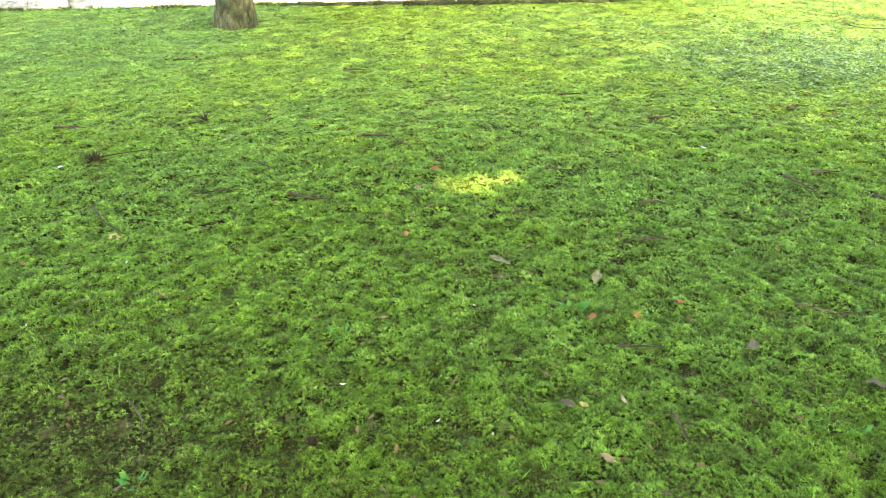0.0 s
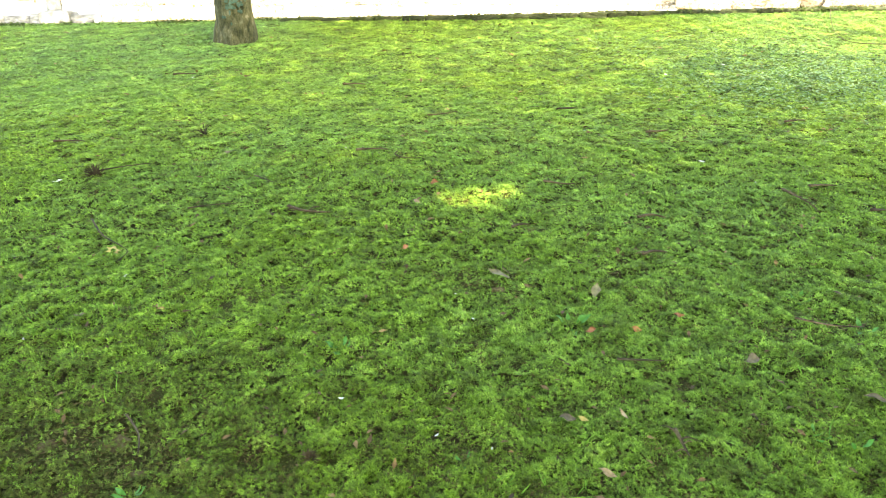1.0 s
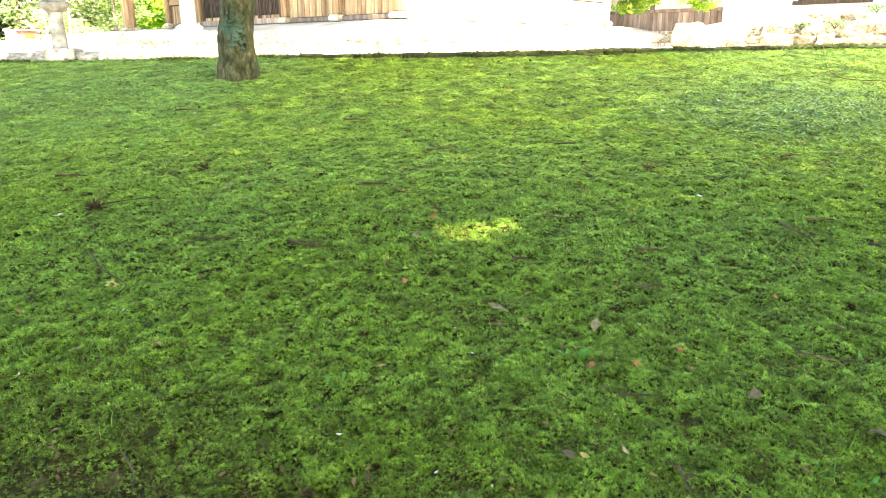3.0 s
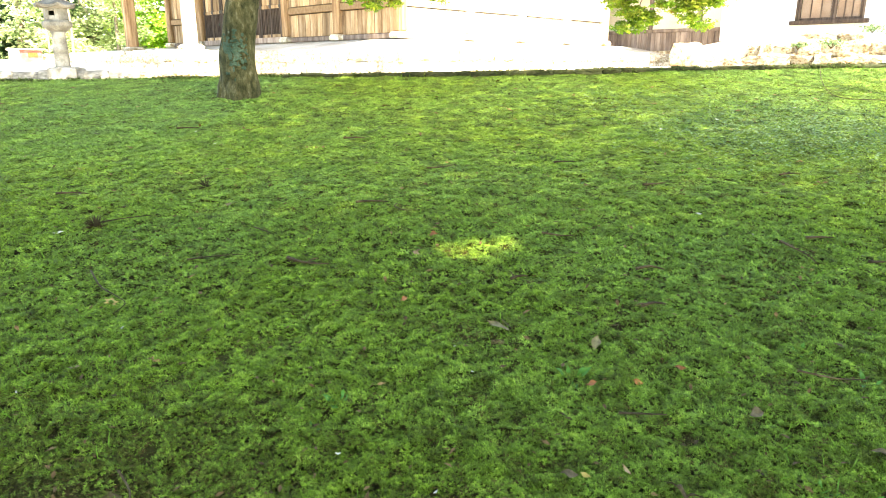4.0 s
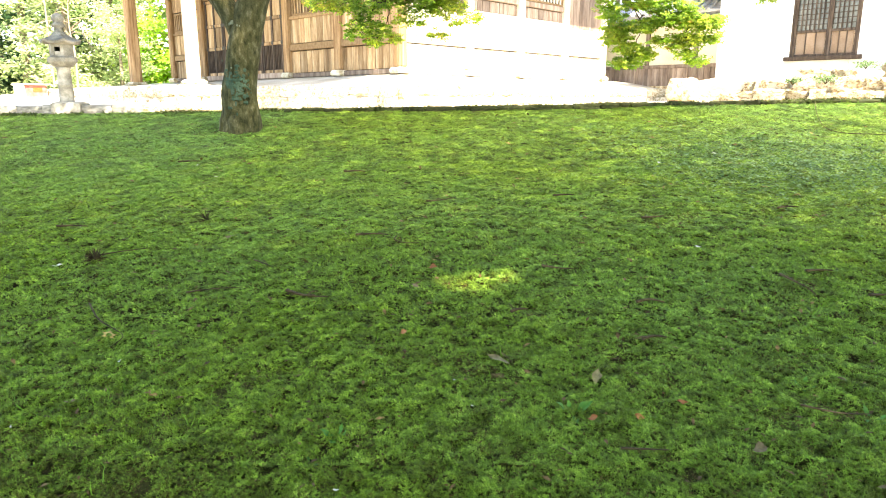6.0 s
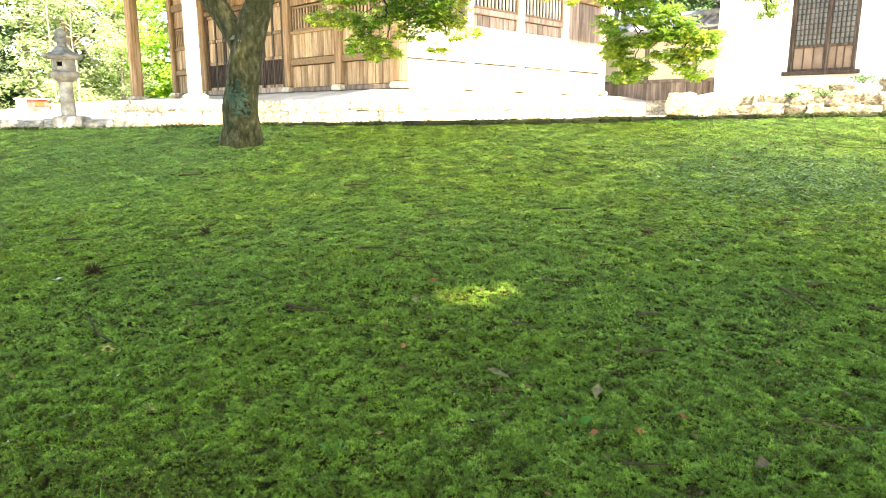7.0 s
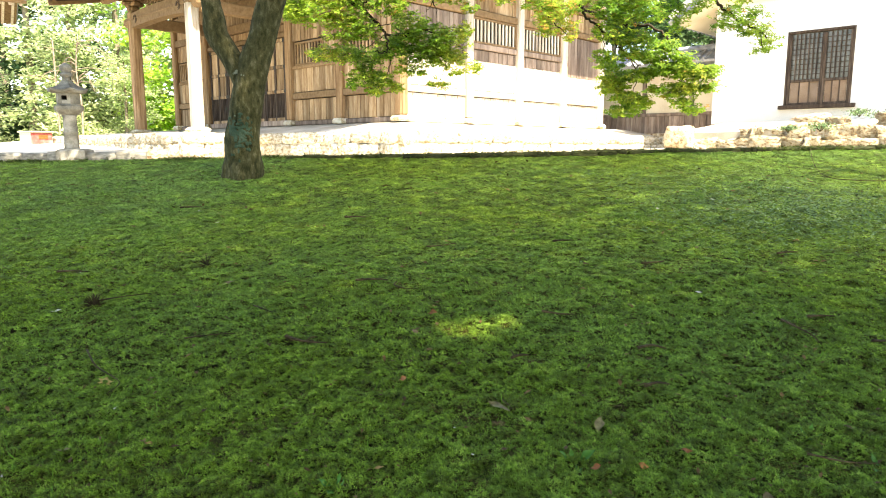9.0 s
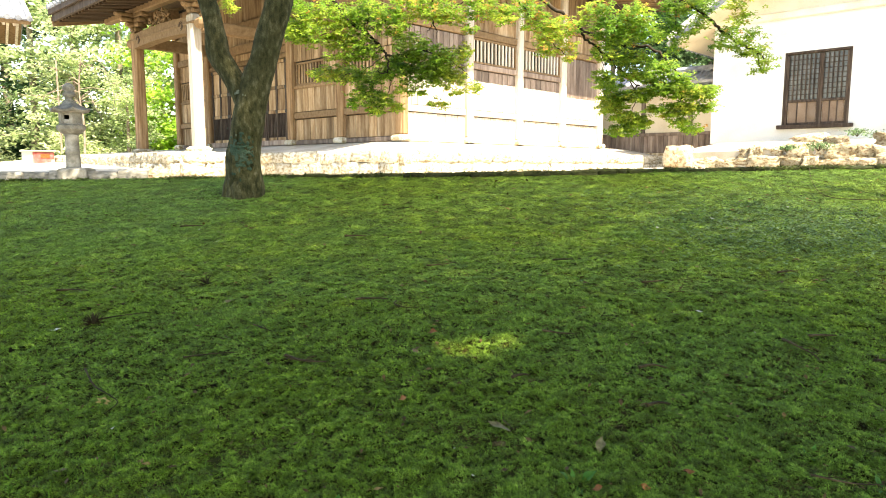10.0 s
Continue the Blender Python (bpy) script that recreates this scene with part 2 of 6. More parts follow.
def tube(bm, pts, radii, sides=8, wobble=0.0, rng=None):
    """A limb: a tapered tube along points."""
    rows = []
    pts = [Vector(p) for p in pts]
    ref = Vector((0.31, 0.9, 0.17)).normalized()
    for i, p in enumerate(pts):
        d = (pts[min(i + 1, len(pts) - 1)] - pts[max(i - 1, 0)]).normalized()
        s = d.cross(ref).normalized()
        t = s.cross(d)
        row = []
        for k in range(sides):
            a = 2 * math.pi * k / sides
            r = radii[i] * (1 + (wobble * noise.noise(p * 3 + Vector((math.cos(a), math.sin(a), 0)) * 1.3) if wobble else 0))
            row.append(bm.verts.new(p + (s * math.cos(a) + t * math.sin(a)) * r))
        rows.append(row)
    for a, b in zip(rows, rows[1:]):
        for k in range(sides):
            bm.faces.new((a[k], a[(k + 1) % sides], b[(k + 1) % sides], b[k]))
    bm.faces.new(rows[0][::-1])
    bm.faces.new(rows[-1])
    return bm


def glide(pts, steps=6):
    """Points smoothed into a curve."""
    pts = [Vector(p) for p in pts]
    out = []
    for i in range(len(pts) - 1):
        p0, p1, p2, p3 = pts[max(i - 1, 0)], pts[i], pts[i + 1], pts[min(i + 2, len(pts) - 1)]
        for s in range(steps):
            t = s / steps
            out.append(0.5 * ((2 * p1) + (p2 - p0) * t + (2 * p0 - 5 * p1 + 4 * p2 - p3) * t * t + (3 * p1 - p0 - 3 * p2 + p3) * t ** 3))
    return out + [pts[-1]]


def cloud(name, verts, faces):
    """A mesh from arrays: verts (n, 3), faces (m, 3) or (m, 4)."""
    me = bpy.data.meshes.new(name)
    k = faces.shape[1]
    me.vertices.add(len(verts))
    me.vertices.foreach_set("co", verts.astype(np.float32).ravel())
    me.loops.add(faces.size)
    me.loops.foreach_set("vertex_index", faces.astype(np.int32).ravel())
    me.polygons.add(len(faces))
    me.polygons.foreach_set("loop_start", np.arange(0, faces.size, k, dtype=np.int32))
    me.update(calc_edges=True)
    return me


RNG = np.random.default_rng(7)
LAT = RNG.random((256, 256))


def rough_field(x, y, scale, octaves=3):
    """Smooth random field from 0 to 1 over the plan."""
    out, amp, tot = 0, 1.0, 0
    for o in range(octaves):
        u, v = x / scale * 2 ** o + 37.3 * o + 100, y / scale * 2 ** o + 11.7 * o + 100
        i, j = np.floor(u).astype(int), np.floor(v).astype(int)
        f, g = u - i, v - j
        f, g = f * f * (3 - 2 * f), g * g * (3 - 2 * g)
        i0, i1, j0, j1 = i % 256, (i + 1) % 256, j % 256, (j + 1) % 256
        out = out + amp * ((LAT[i0, j0] * (1 - f) + LAT[i1, j0] * f) * (1 - g) + (LAT[i0, j1] * (1 - f) + LAT[i1, j1] * f) * g)
        tot += amp
        amp *= 0.5
    return out / tot


def turn_to(d):
    """Rotations (n, 3, 3) whose third axis is d (n, 3), turned at random about it."""
    d = d / np.linalg.norm(d, axis=1, keepdims=True)
    h = RNG.normal(size=d.shape)
    s = np.cross(d, h)
    s /= np.linalg.norm(s, axis=1, keepdims=True)
    return np.stack([s, np.cross(d, s), d], axis=2)


def scatter(name, tpl_v, tpl_f, at, axis, size):
    """Copies of a small template over many places, joined into one mesh."""
    R = turn_to(axis)
    v = np.einsum("nij,kj->nki", R, tpl_v) * size[:, None, None] + at[:, None, :]
    f = tpl_f[None] + (np.arange(len(at)) * len(tpl_v))[:, None, None]
    return cloud(name, v.reshape(-1, 3), f.reshape(-1, tpl_f.shape[1]))


def palmate(lobes=5):
    """A maple leaf, flat with drooping lobes, radius 1, stalk at the origin."""
    v = [(0, 0, 0)]
    f = []
    for i in range(lobes):
        a = radians(-115 + 230 * i / (lobes - 1))
        r = 1.0 - 0.28 * abs(i - (lobes - 1) / 2) / ((lobes - 1) / 2)
        k = len(v)
        for da, q in ((-0.72, 0.44), (0, 1.0), (0.72, 0.44)):
            v.append((math.cos(a + da) * r * q, math.sin(a + da) * r * q, -0.22 * (r * q) ** 2))
        f += [(k, k + 1, k + 2)] if lobes == 5 else [(0, k, k + 1), (0, k + 1, k + 2)]
    return np.array(v), np.array(f)


# ---- the sloping moss lawn ----
def slope(x, y):
    """Height of the lawn's plane."""
    return 0.16 * y + 0.0163 * x * np.minimum(y, 9.0) / 8.8


def lawn_z(x, y):
    """Height of the lawn with its hummocks."""
    x, y = np.asarray(x, float), np.asarray(y, float)
    return slope(x, y) + 0.026 * (rough_field(x, y, 1.4, 2) - 0.5) * np.clip((9.2 - y) / 1.5, 0.15, 1) + 0.020 * (rough_field(x + 9, y + 4, 0.24, 2) - 0.5) * np.interp(y, [3.0, 6.5], [1.0, 0.25]) + 0.022 * (rough_field(x + 1, y + 6, 0.06, 1) - 0.5) * np.clip((5.5 - y) / 2, 0, 1)


def ground_at(x, y):
    return float(lawn_z(np.array([x]), np.array([y]))[0])


LAWN_END = 8.85
gx = np.concatenate([np.arange(-13, -7, 0.1), np.arange(-7, 7.0001, 0.07), np.arange(7.1, 13, 0.1)])
gy = np.concatenate([np.arange(-6, 0.8, 0.2), np.arange(0.8, 4, 0.045), np.arange(4, LAWN_END, 0.08), [LAWN_END]])
X, Y = np.meshgrid(gx, gy)
Z = lawn_z(X, Y) - 0.004
Y = Y + np.where(Y > LAWN_END - 0.001, 0.10 * (rough_field(X, X * 0, 0.7, 3) - 0.5), 0)
nx, ny = len(gx), len(gy)
idx = np.arange(nx * ny).reshape(ny, nx)
quads = np.stack([idx[:-1, :-1], idx[:-1, 1:], idx[1:, 1:], idx[1:, :-1]], -1).reshape(-1, 4)
verts = np.stack([X, Y, Z], -1).reshape(-1, 3)
rim = verts[idx[-1]].copy()
rim[:, 2] -= 0.25
base = len(verts)
verts = np.concatenate([verts, rim])
skirt = np.stack([idx[-1, :-1], idx[-1, 1:], base + np.arange(1, nx), base + np.arange(nx - 1)], -1)
lawn = part("lawn_ground", cloud("lawn_ground", verts, np.concatenate([quads, skirt])), SOIL, smooth=True)
tagged(lawn, "dark earth sloping up beneath the moss lawn", "ground", kind="structure")

BARE = [(-1.00, 1.70, 0.075), (-1.20, 1.69, 0.06), (-0.88, 1.58, 0.05), (0.23, 2.55, 0.05), (0.40, 3.05, 0.05), (0.15, 2.60, 0.035), (0.36, 2.56, 0.03)]


def moss_mask(x, y):
    """How thickly the moss grows, 0 to 1."""
    m = np.clip((rough_field(x + 3, y + 8, 0.5, 3) - 0.10) * 8, 0.9, 1)
    m *= np.clip((rough_field(x + 20, y + 2, 0.10, 2) - 0.06) * 6, 0.85, 1)
    for bx, by, br in BARE:
        m *= np.clip(np.hypot((x - bx) / 1.5, y - by) / br * 0.75 - 0.2 + 0.5 * (rough_field(x + 7, y + 3, 0.05, 2) - 0.5), 0.6, 1)
    # cushions a few centimetres wide with dark gaps between them
    m *= np.clip((rough_field(x + 11, y + 17, np.interp(np.mean(y), [1.5, 5, 8], [0.042, 0.07, 0.10]), 2) - 0.20) * 4, 0.88, 1)
    # thinner towards one corner, round the bare earth
    m *= 1 - 0.25 * np.clip(1.2 - np.hypot((x + 1.15) / 0.75, (y - 1.5) / 0.55), 0, 1)
    return m


def moss_shoot(seed, low=5, high=3, flat=1.0):
    """One star-shaped shoot: pointed leaflets that spread from one heart, spread about 1."""
    r = np.random.default_rng(seed)
    v, f = [(0.0, 0.0, 0.12)], []
    for n, rise, rad, w in ((low, 0.38, 1.0, 0.52), (high, 1.1, 0.72, 0.46)):
        ph = r.random() * 6.28
        for i in range(n):
            a = ph + 6.283 * i / n + r.normal() * 0.25
            q = rad * (0.8 + 0.4 * r.random())
            z = 0.12 + q * rise * (0.7 + 0.6 * r.random()) * flat
            b = a + w * r.choice((-1, 1))
            k = len(v)
            v += [(math.cos(b) * q * 0.55, math.sin(b) * q * 0.55, 0.12 + (z - 0.12) * 0.72), (math.cos(a) * q, math.sin(a) * q, z)]
            f.append((0, k, k + 1) if b < a else (0, k + 1, k))
    return np.array(v), np.array(f)


def moss_band(y0, y1, per_m2, size, seed):
    """Moss over a stretch of the lawn."""
    w = 0.70 * y1 + 0.25
    n = int(per_m2 * 2 * w * (y1 - y0))
    x, y = RNG.uniform(-w, w, n), RNG.uniform(y0, y1, n)
    keep = (RNG.random(n) < np.clip(moss_mask(x, y) + (y0 - 2.5) * 0.12, 0, 1)) & (np.abs(x) < 0.70 * y + 0.3)
    x, y = x[keep], y[keep]
    tuft = rough_field(x + 11, y + 17, np.interp(np.mean(y), [1.5, 5, 8], [0.042, 0.07, 0.10]), 2)
    at = np.stack([x, y, lawn_z(x, y) + np.clip((tuft - 0.42) * np.interp(y, [1, 3, 6], [0.029, 0.029, 0.010]), -0.005, 0.024)], -1)
    ax = np.stack([RNG.normal(0, 0.28, len(x)), RNG.normal(0, 0.28, len(x)) - 0.1, np.ones(len(x))], -1)
    lush = 0.76 + 0.16 * np.clip((tuft - 0.3) * 3, 0, 1) + 0.32 * rough_field(x + 5, y + 1, 0.16, 2)
    tv, tf = moss_shoot(seed, *((5, 3) if y1 < 2.5 else (5, 2) if y1 < 3.5 else (4, 2) if y1 < 4.5 else (4, 0) if y1 < 6.5 else (3, 0)), float(np.interp(y1, [2, 3, 6, 8.8], [1.0, 0.95, 0.8, 0.65])))
    sizes = size * lush * RNG.uniform(0.7, 1.3, len(x))
    dry = RNG.random(len(x)) < 0.05 + 0.75 * np.clip(1.25 - np.hypot((x + 1.25) / 0.95, (y - 1.45) / 0.75), 0, 1)
    # the haze-toned copy of the moss takes over with distance
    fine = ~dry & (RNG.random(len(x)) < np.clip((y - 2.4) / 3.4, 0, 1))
    for pick, material in ((~dry & ~fine, MOSS), (fine, HAZEMOSS)):
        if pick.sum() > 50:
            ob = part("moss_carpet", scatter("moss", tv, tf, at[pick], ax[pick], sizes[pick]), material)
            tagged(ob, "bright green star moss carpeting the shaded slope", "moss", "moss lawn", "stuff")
    ob = part("dry_moss", scatter("dry_moss", tv, tf, at[dry], ax[dry], sizes[dry] * 0.95), DRYMOSS)
    tagged(ob, "olive-brown dry star moss among the green", "moss", "moss lawn", "stuff")


for y0, y1, d, s, k in ((1.15, 2.0, 40000, 0.0082, 1), (2.0, 3.0, 20000, 0.0110, 2), (3.0, 4.2, 10500, 0.0145, 3), (4.2, 6.0, 9800, 0.0155, 4), (6.0, LAWN_END, 7200, 0.0170, 5)):
    moss_band(y0, y1, d, s, k)


def moss_margin():
    """The same moss, coarser, over the rest of the slope to its sides and behind."""
    n = 48000
    x, y = RNG.uniform(-12.9, 12.9, n), RNG.uniform(-5.9, LAWN_END, n)
    keep = (np.abs(x) > 0.70 * y + 0.25) | (y < 1.15)
    x, y = x[keep], y[keep]
    tv, tf = moss_shoot(9, 4, 0, 0.7)
    ax = np.stack([RNG.normal(0, 0.3, len(x)), RNG.normal(0, 0.3, len(x)), np.ones(len(x))], -1)
    me = scatter("moss_margin", tv, tf, np.stack([x, y, lawn_z(x, y) - 0.004], -1), ax, RNG.uniform(0.065, 0.125, len(x)))
    tagged(part("moss_carpet", me, MOSS), "green star moss spreading over the rest of the slope", "moss", "moss lawn", "stuff")


moss_margin()


def moss_thatch():
    """Last year's brown and olive moss leaves, matted under the green shoots."""
    n = 110000
    y = 1.15 + 3.6 * RNG.random(n) ** 1.5
    x = RNG.uniform(-1, 1, n) * (0.70 * y + 0.25)
    tv = np.array([(-1, -0.24, 0), (1, 0.02, 0.08), (0.0, 0.34, 0.14)])
    ax = np.stack([RNG.normal(0, 0.55, n), RNG.normal(0, 0.55, n), np.ones(n)], -1)
    me = scatter("moss_thatch", tv, np.array([(0, 1, 2)]), np.stack([x, y, lawn_z(x, y) + 0.0025], -1), ax, RNG.uniform(0.0035, 0.0085, n) * (0.7 + 0.25 * y))
    tagged(part("moss_thatch", me, THATCH), "matted brown older moss beneath the green shoots", "moss", "moss lawn", "stuff")


moss_thatch()


def bare_patch(x, y, r, seed):
    """A ragged spot of bare crumbly earth."""
    bm = bmesh.new()
    rows = []
    for q in (1.0, 0.7, 0.35):
        row = []
        for k in range(22):
            a = 2 * math.pi * k / 22
            d = r * q * (1 + 0.5 * noise.noise(Vector((math.cos(a) * 1.7, math.sin(a) * 1.7, seed * 3.1))))
            px, py = x + d * 1.5 * math.cos(a), y + d * math.sin(a)
            row.append(bm.verts.new((px, py, ground_at(px, py) + 0.006 * (1 - q) + 0.004 * noise.noise(Vector((px * 60, py * 60, seed))) - (0.006 if q == 1.0 else 0))))
        rows.append(row)
    for a, b in zip(rows, rows[1:]):
        for k in range(22):
            bm.faces.new((a[k], a[(k + 1) % 22], b[(k + 1) % 22], b[k]))
    bm.faces.new(rows[-1])
    tagged(part("bare_patch", bm, EARTH, smooth=True), "small patch of bare brown crumbly earth in the moss", "earth", "bare patches", "structure")


for k, (bx, by, br) in enumerate(BARE):
    bare_patch(bx, by, br * 0.45, k + 1)


def grass_scatter():
    """Thin grass blades standing singly and in tufts among the moss."""
    x, y = RNG.uniform(-6, 6, 16000), 1.2 + 7.5 * RNG.random(16000) ** 1.3
    f = rough_field(x + 40, y + 13, 0.5, 2)
    keep = (np.abs(x) < 0.7 * y + 0.2) & (RNG.random(len(x)) < np.clip((f - 0.52) * 5, 0.03, 1))
    x, y = x[keep], y[keep]
    at = np.stack([x, y, lawn_z(x, y)], -1)
    ax = np.stack([RNG.normal(0, 0.5, len(x)), RNG.normal(0, 0.5, len(x)), np.ones(len(x))], -1)
    tv = np.array([(-0.035, 0, 0), (0.035, 0, 0), (0.03, 0.10, 0.55), (-0.03, 0.10, 0.55), (0.0, 0.38, 1.0), (0.0, 0.38, 1.0)])
    tf = np.array([(0, 1, 2, 3), (3, 2, 4, 5)])
    ob = part("grass_blades", scatter("grass", tv, tf, at, ax, RNG.uniform(0.025, 0.065, len(x))), GRASS)
    tagged(ob, "thin green grass blades sprouting through the moss", "grass", "moss lawn", "stuff")


grass_scatter()


# ---- the courtyard beyond the lawn ----
def yard_z(x, y):
    x, y = np.asarray(x, float), np.asarray(y, float)
    return 1.355 + 0.02 * np.clip(x, -14, 14) + 0.006 * np.clip(y - 20, 0, 60)


def yard():
    gx = np.concatenate([[-900, -200, -60], np.arange(-20, 20.1, 1.0), [60, 200, 900]])
    gy = np.concatenate([[8.8, 9.2], np.arange(10, 40, 1.0), [60, 120, 300, 900]])
    X, Y = np.meshgrid(gx, gy)
    v = np.stack([X, Y, yard_z(X, Y) + 0.03 * (rough_field(X, Y, 2.0, 2) - 0.5)], -1).reshape(-1, 3)
    i = np.arange(X.size).reshape(X.shape)
    q = np.stack([i[:-1, :-1], i[:-1, 1:], i[1:, 1:], i[1:, :-1]], -1).reshape(-1, 4)
    tagged(part("ground", cloud("ground", v, q), GRAVEL, smooth=True), "pale sunlit gravel courtyard in front of the hall", "ground", kind="structure")
    X, Y = np.meshgrid(np.array([-900., -13, -12.9, 12.9, 13, 900]), np.array([-900., -60, -5.9, 2, 5, 8.8]))
    v = np.stack([X, Y, np.where((np.abs(X) < 12.95) & (Y > -6), slope(X, Y) - 0.15, np.where(Y > -6, slope(np.sign(X) * 13, Y), -0.96))], -1).reshape(-1, 3)
    i = np.arange(X.size).reshape(X.shape)
    q = np.stack([i[:-1, :-1], i[:-1, 1:], i[1:, 1:], i[1:, :-1]], -1).reshape(-1, 4)
    tagged(part("ground", cloud("ground_low", v, q), SOIL), "dark earth of the slope around the lawn", "ground", kind="structure")


yard()


def stone_mesh(sx, sy, sz, seed, rough=0.12, cut=2, soft=0.16):
    """An irregular hewn stone resting on z = 0."""
    bm = bmesh.new()
    bmesh.ops.create_cube(bm, size=1.0)
    bmesh.ops.subdivide_edges(bm, edges=bm.edges[:], cuts=cut, use_grid_fill=True)
    for v in bm.verts:
        c = v.co.copy()
        k = 1 - soft * (c.length_squared - 0.25)
        c = Vector((c.x * k, c.y * k, c.z * k))
        n = noise.noise_vector(c * 2.3 + Vector((seed * 3.7, seed * 1.3, 0)))
        c += n * rough
        v.co = Vector((c.x * sx, c.y * sy, (c.z + 0.5) * sz))
    return mesh_of(bm, "stone")


def lawn_kerb():
    """Low dark stones that hold the lawn's upper edge, half grown over, coloured for its shadow."""
    kerb = thing("lawn_kerb", pose(0, 0, 0), "low dark mossy stones edging the moss lawn, toned for its shadow", "kerb", kind="structure")
    rng = random.Random(4)
    shapes = [stone_mesh(1, 1, 1, i, 0.17) for i in range(6)]
    x = -2.0
    while x < 6.3:
        L = rng.uniform(0.14, 0.42)
        bold = float(np.interp(x, [-2.0, -0.6, 0.3, 1.7, 2.4, 6.3], [0.35, 0.8, 1.0, 1.0, 0.6, 0.5]))
        y = LAWN_END - 0.24 * bold + rng.uniform(-0.03, 0.03)
        z0 = float(slope(x + L / 2, y)) - 0.03
        top = float(slope(x + L / 2, LAWN_END)) + rng.uniform(-0.004, 0.012)
        m = pose(x + L / 2, y, z0, 0, 0, rng.uniform(-7, 7)) @ Matrix.Diagonal((L * 1.02, rng.uniform(0.14, 0.22), top - z0 + 0.012, 1))
        part("kerb_stone", rng.choice(shapes), KERB, kerb, m=m, smooth=True)
        x += L


def lip_tufts():
    """Dark moss and short grass that overhang the stones along the lawn's upper edge, coloured for its shadow."""
    n = 5200
    x = RNG.uniform(-6.4, 6.6, n)
    bold = np.interp(x, [-2.0, -0.6, 0.3, 1.7, 2.4, 6.3], [0.35, 0.8, 1.0, 1.0, 0.6, 0.5])
    y = LAWN_END - 0.24 * bold + RNG.normal(0, 0.07, n)
    clump = rough_field(x + 2, y * 0.3, 0.35, 2)
    keep = (RNG.random(n) < np.clip((clump - 0.3) * 4, 0.1, 1)) & (y < LAWN_END)
    x, y, clump = x[keep], y[keep], clump[keep]
    at = np.stack([x, y, slope(x, LAWN_END) + RNG.uniform(-0.035, 0.010, len(x)) + 0.015 * (clump - 0.5)], -1)
    ax = np.stack([RNG.normal(0, 0.5, len(x)), RNG.normal(-0.3, 0.5, len(x)), np.ones(len(x))], -1)
    tv, tf = moss_shoot(12, 4, 3, 1.0)
    ob = part("edge_moss", scatter("edge_moss", tv, tf, at, ax, RNG.uniform(0.014, 0.034, len(x))), EDGEMOSS)
    tagged(ob, "dark moss tufts overhanging the lawn's stone edge, toned for its shadow", "moss", "moss lawn", "stuff")


lip_tufts()


# ---- the wooden hall ----
HALL = pose(-0.91, 15.0, 2.08, 0, 0, 46.5)     # local x along its long sunlit wall, local y along its front
LONG, FRONT = 8.3, 10.65


def plank_row(parent, face, s0, s1, z0, z1, rng, material, wide=0.24, depth=0.0):
    """Upright boards of one panel; face 'front' runs along y at x = 0, 'side' along x at y = 0."""
    s = s0
    while s < s1 - 0.02:
        w = min(wide * rng.uniform(0.75, 1.25), s1 - s)
        if s1 - s - w < 0.06:
            w = s1 - s
        d = depth + rng.uniform(0, 0.012)
        g = 0.006
        if face == "front":
            bm = a_box(d, d + 0.03, s + g, s + w - g, z0, z1, 0.004)
        else:
            bm = a_box(s + g, s + w - g, d, d + 0.03, z0, z1, 0.004)
        part("plank", bm, material, parent)
        s += w


def beam(parent, face, s0, s1, z0, z1, out=0.05, back=0.08, name="rail", material=None):
    bm = a_box(-out, back, s0, s1, z0, z1, 0.012) if face == "front" else a_box(s0, s1, -out, back, z0, z1, 0.012)
    return part(name, bm, material or BEAM, parent)


def lattice(parent, face, s0, s1, z0, z1, count, material):
    """A barred window: frame and upright bars, with the dark-coloured core behind."""
    t = 0.05
    win = part("window", a_box(-0.02, 0.05, s0, s0 + t, z0, z1, 0.006) if face == "front" else a_box(s0, s0 + t, -0.02, 0.05, z0, z1, 0.006), BEAM, parent)
    for a, b, c, d in ((s1 - t, s1, z0, z1), (s0 + t, s1 - t, z0, z0 + t), (s0 + t, s1 - t, z1 - t, z1)):
        part("frame_bar", a_box(-0.02, 0.05, a, b, c, d, 0.006) if face == "front" else a_box(a, b, -0.02, 0.05, c, d, 0.006), BEAM, win)
    for i in range(count):
        s = s0 + t + (s1 - s0 - 2 * t) * (i + 0.5) / count
        h = 0.030
        part("bar", a_box(-0.005, 0.035, s - h, s + h, z0 + t, z1 - t, 0.006) if face == "front" else a_box(s - h, s + h, -0.005, 0.035, z0 + t, z1 - t, 0.006), material, win)


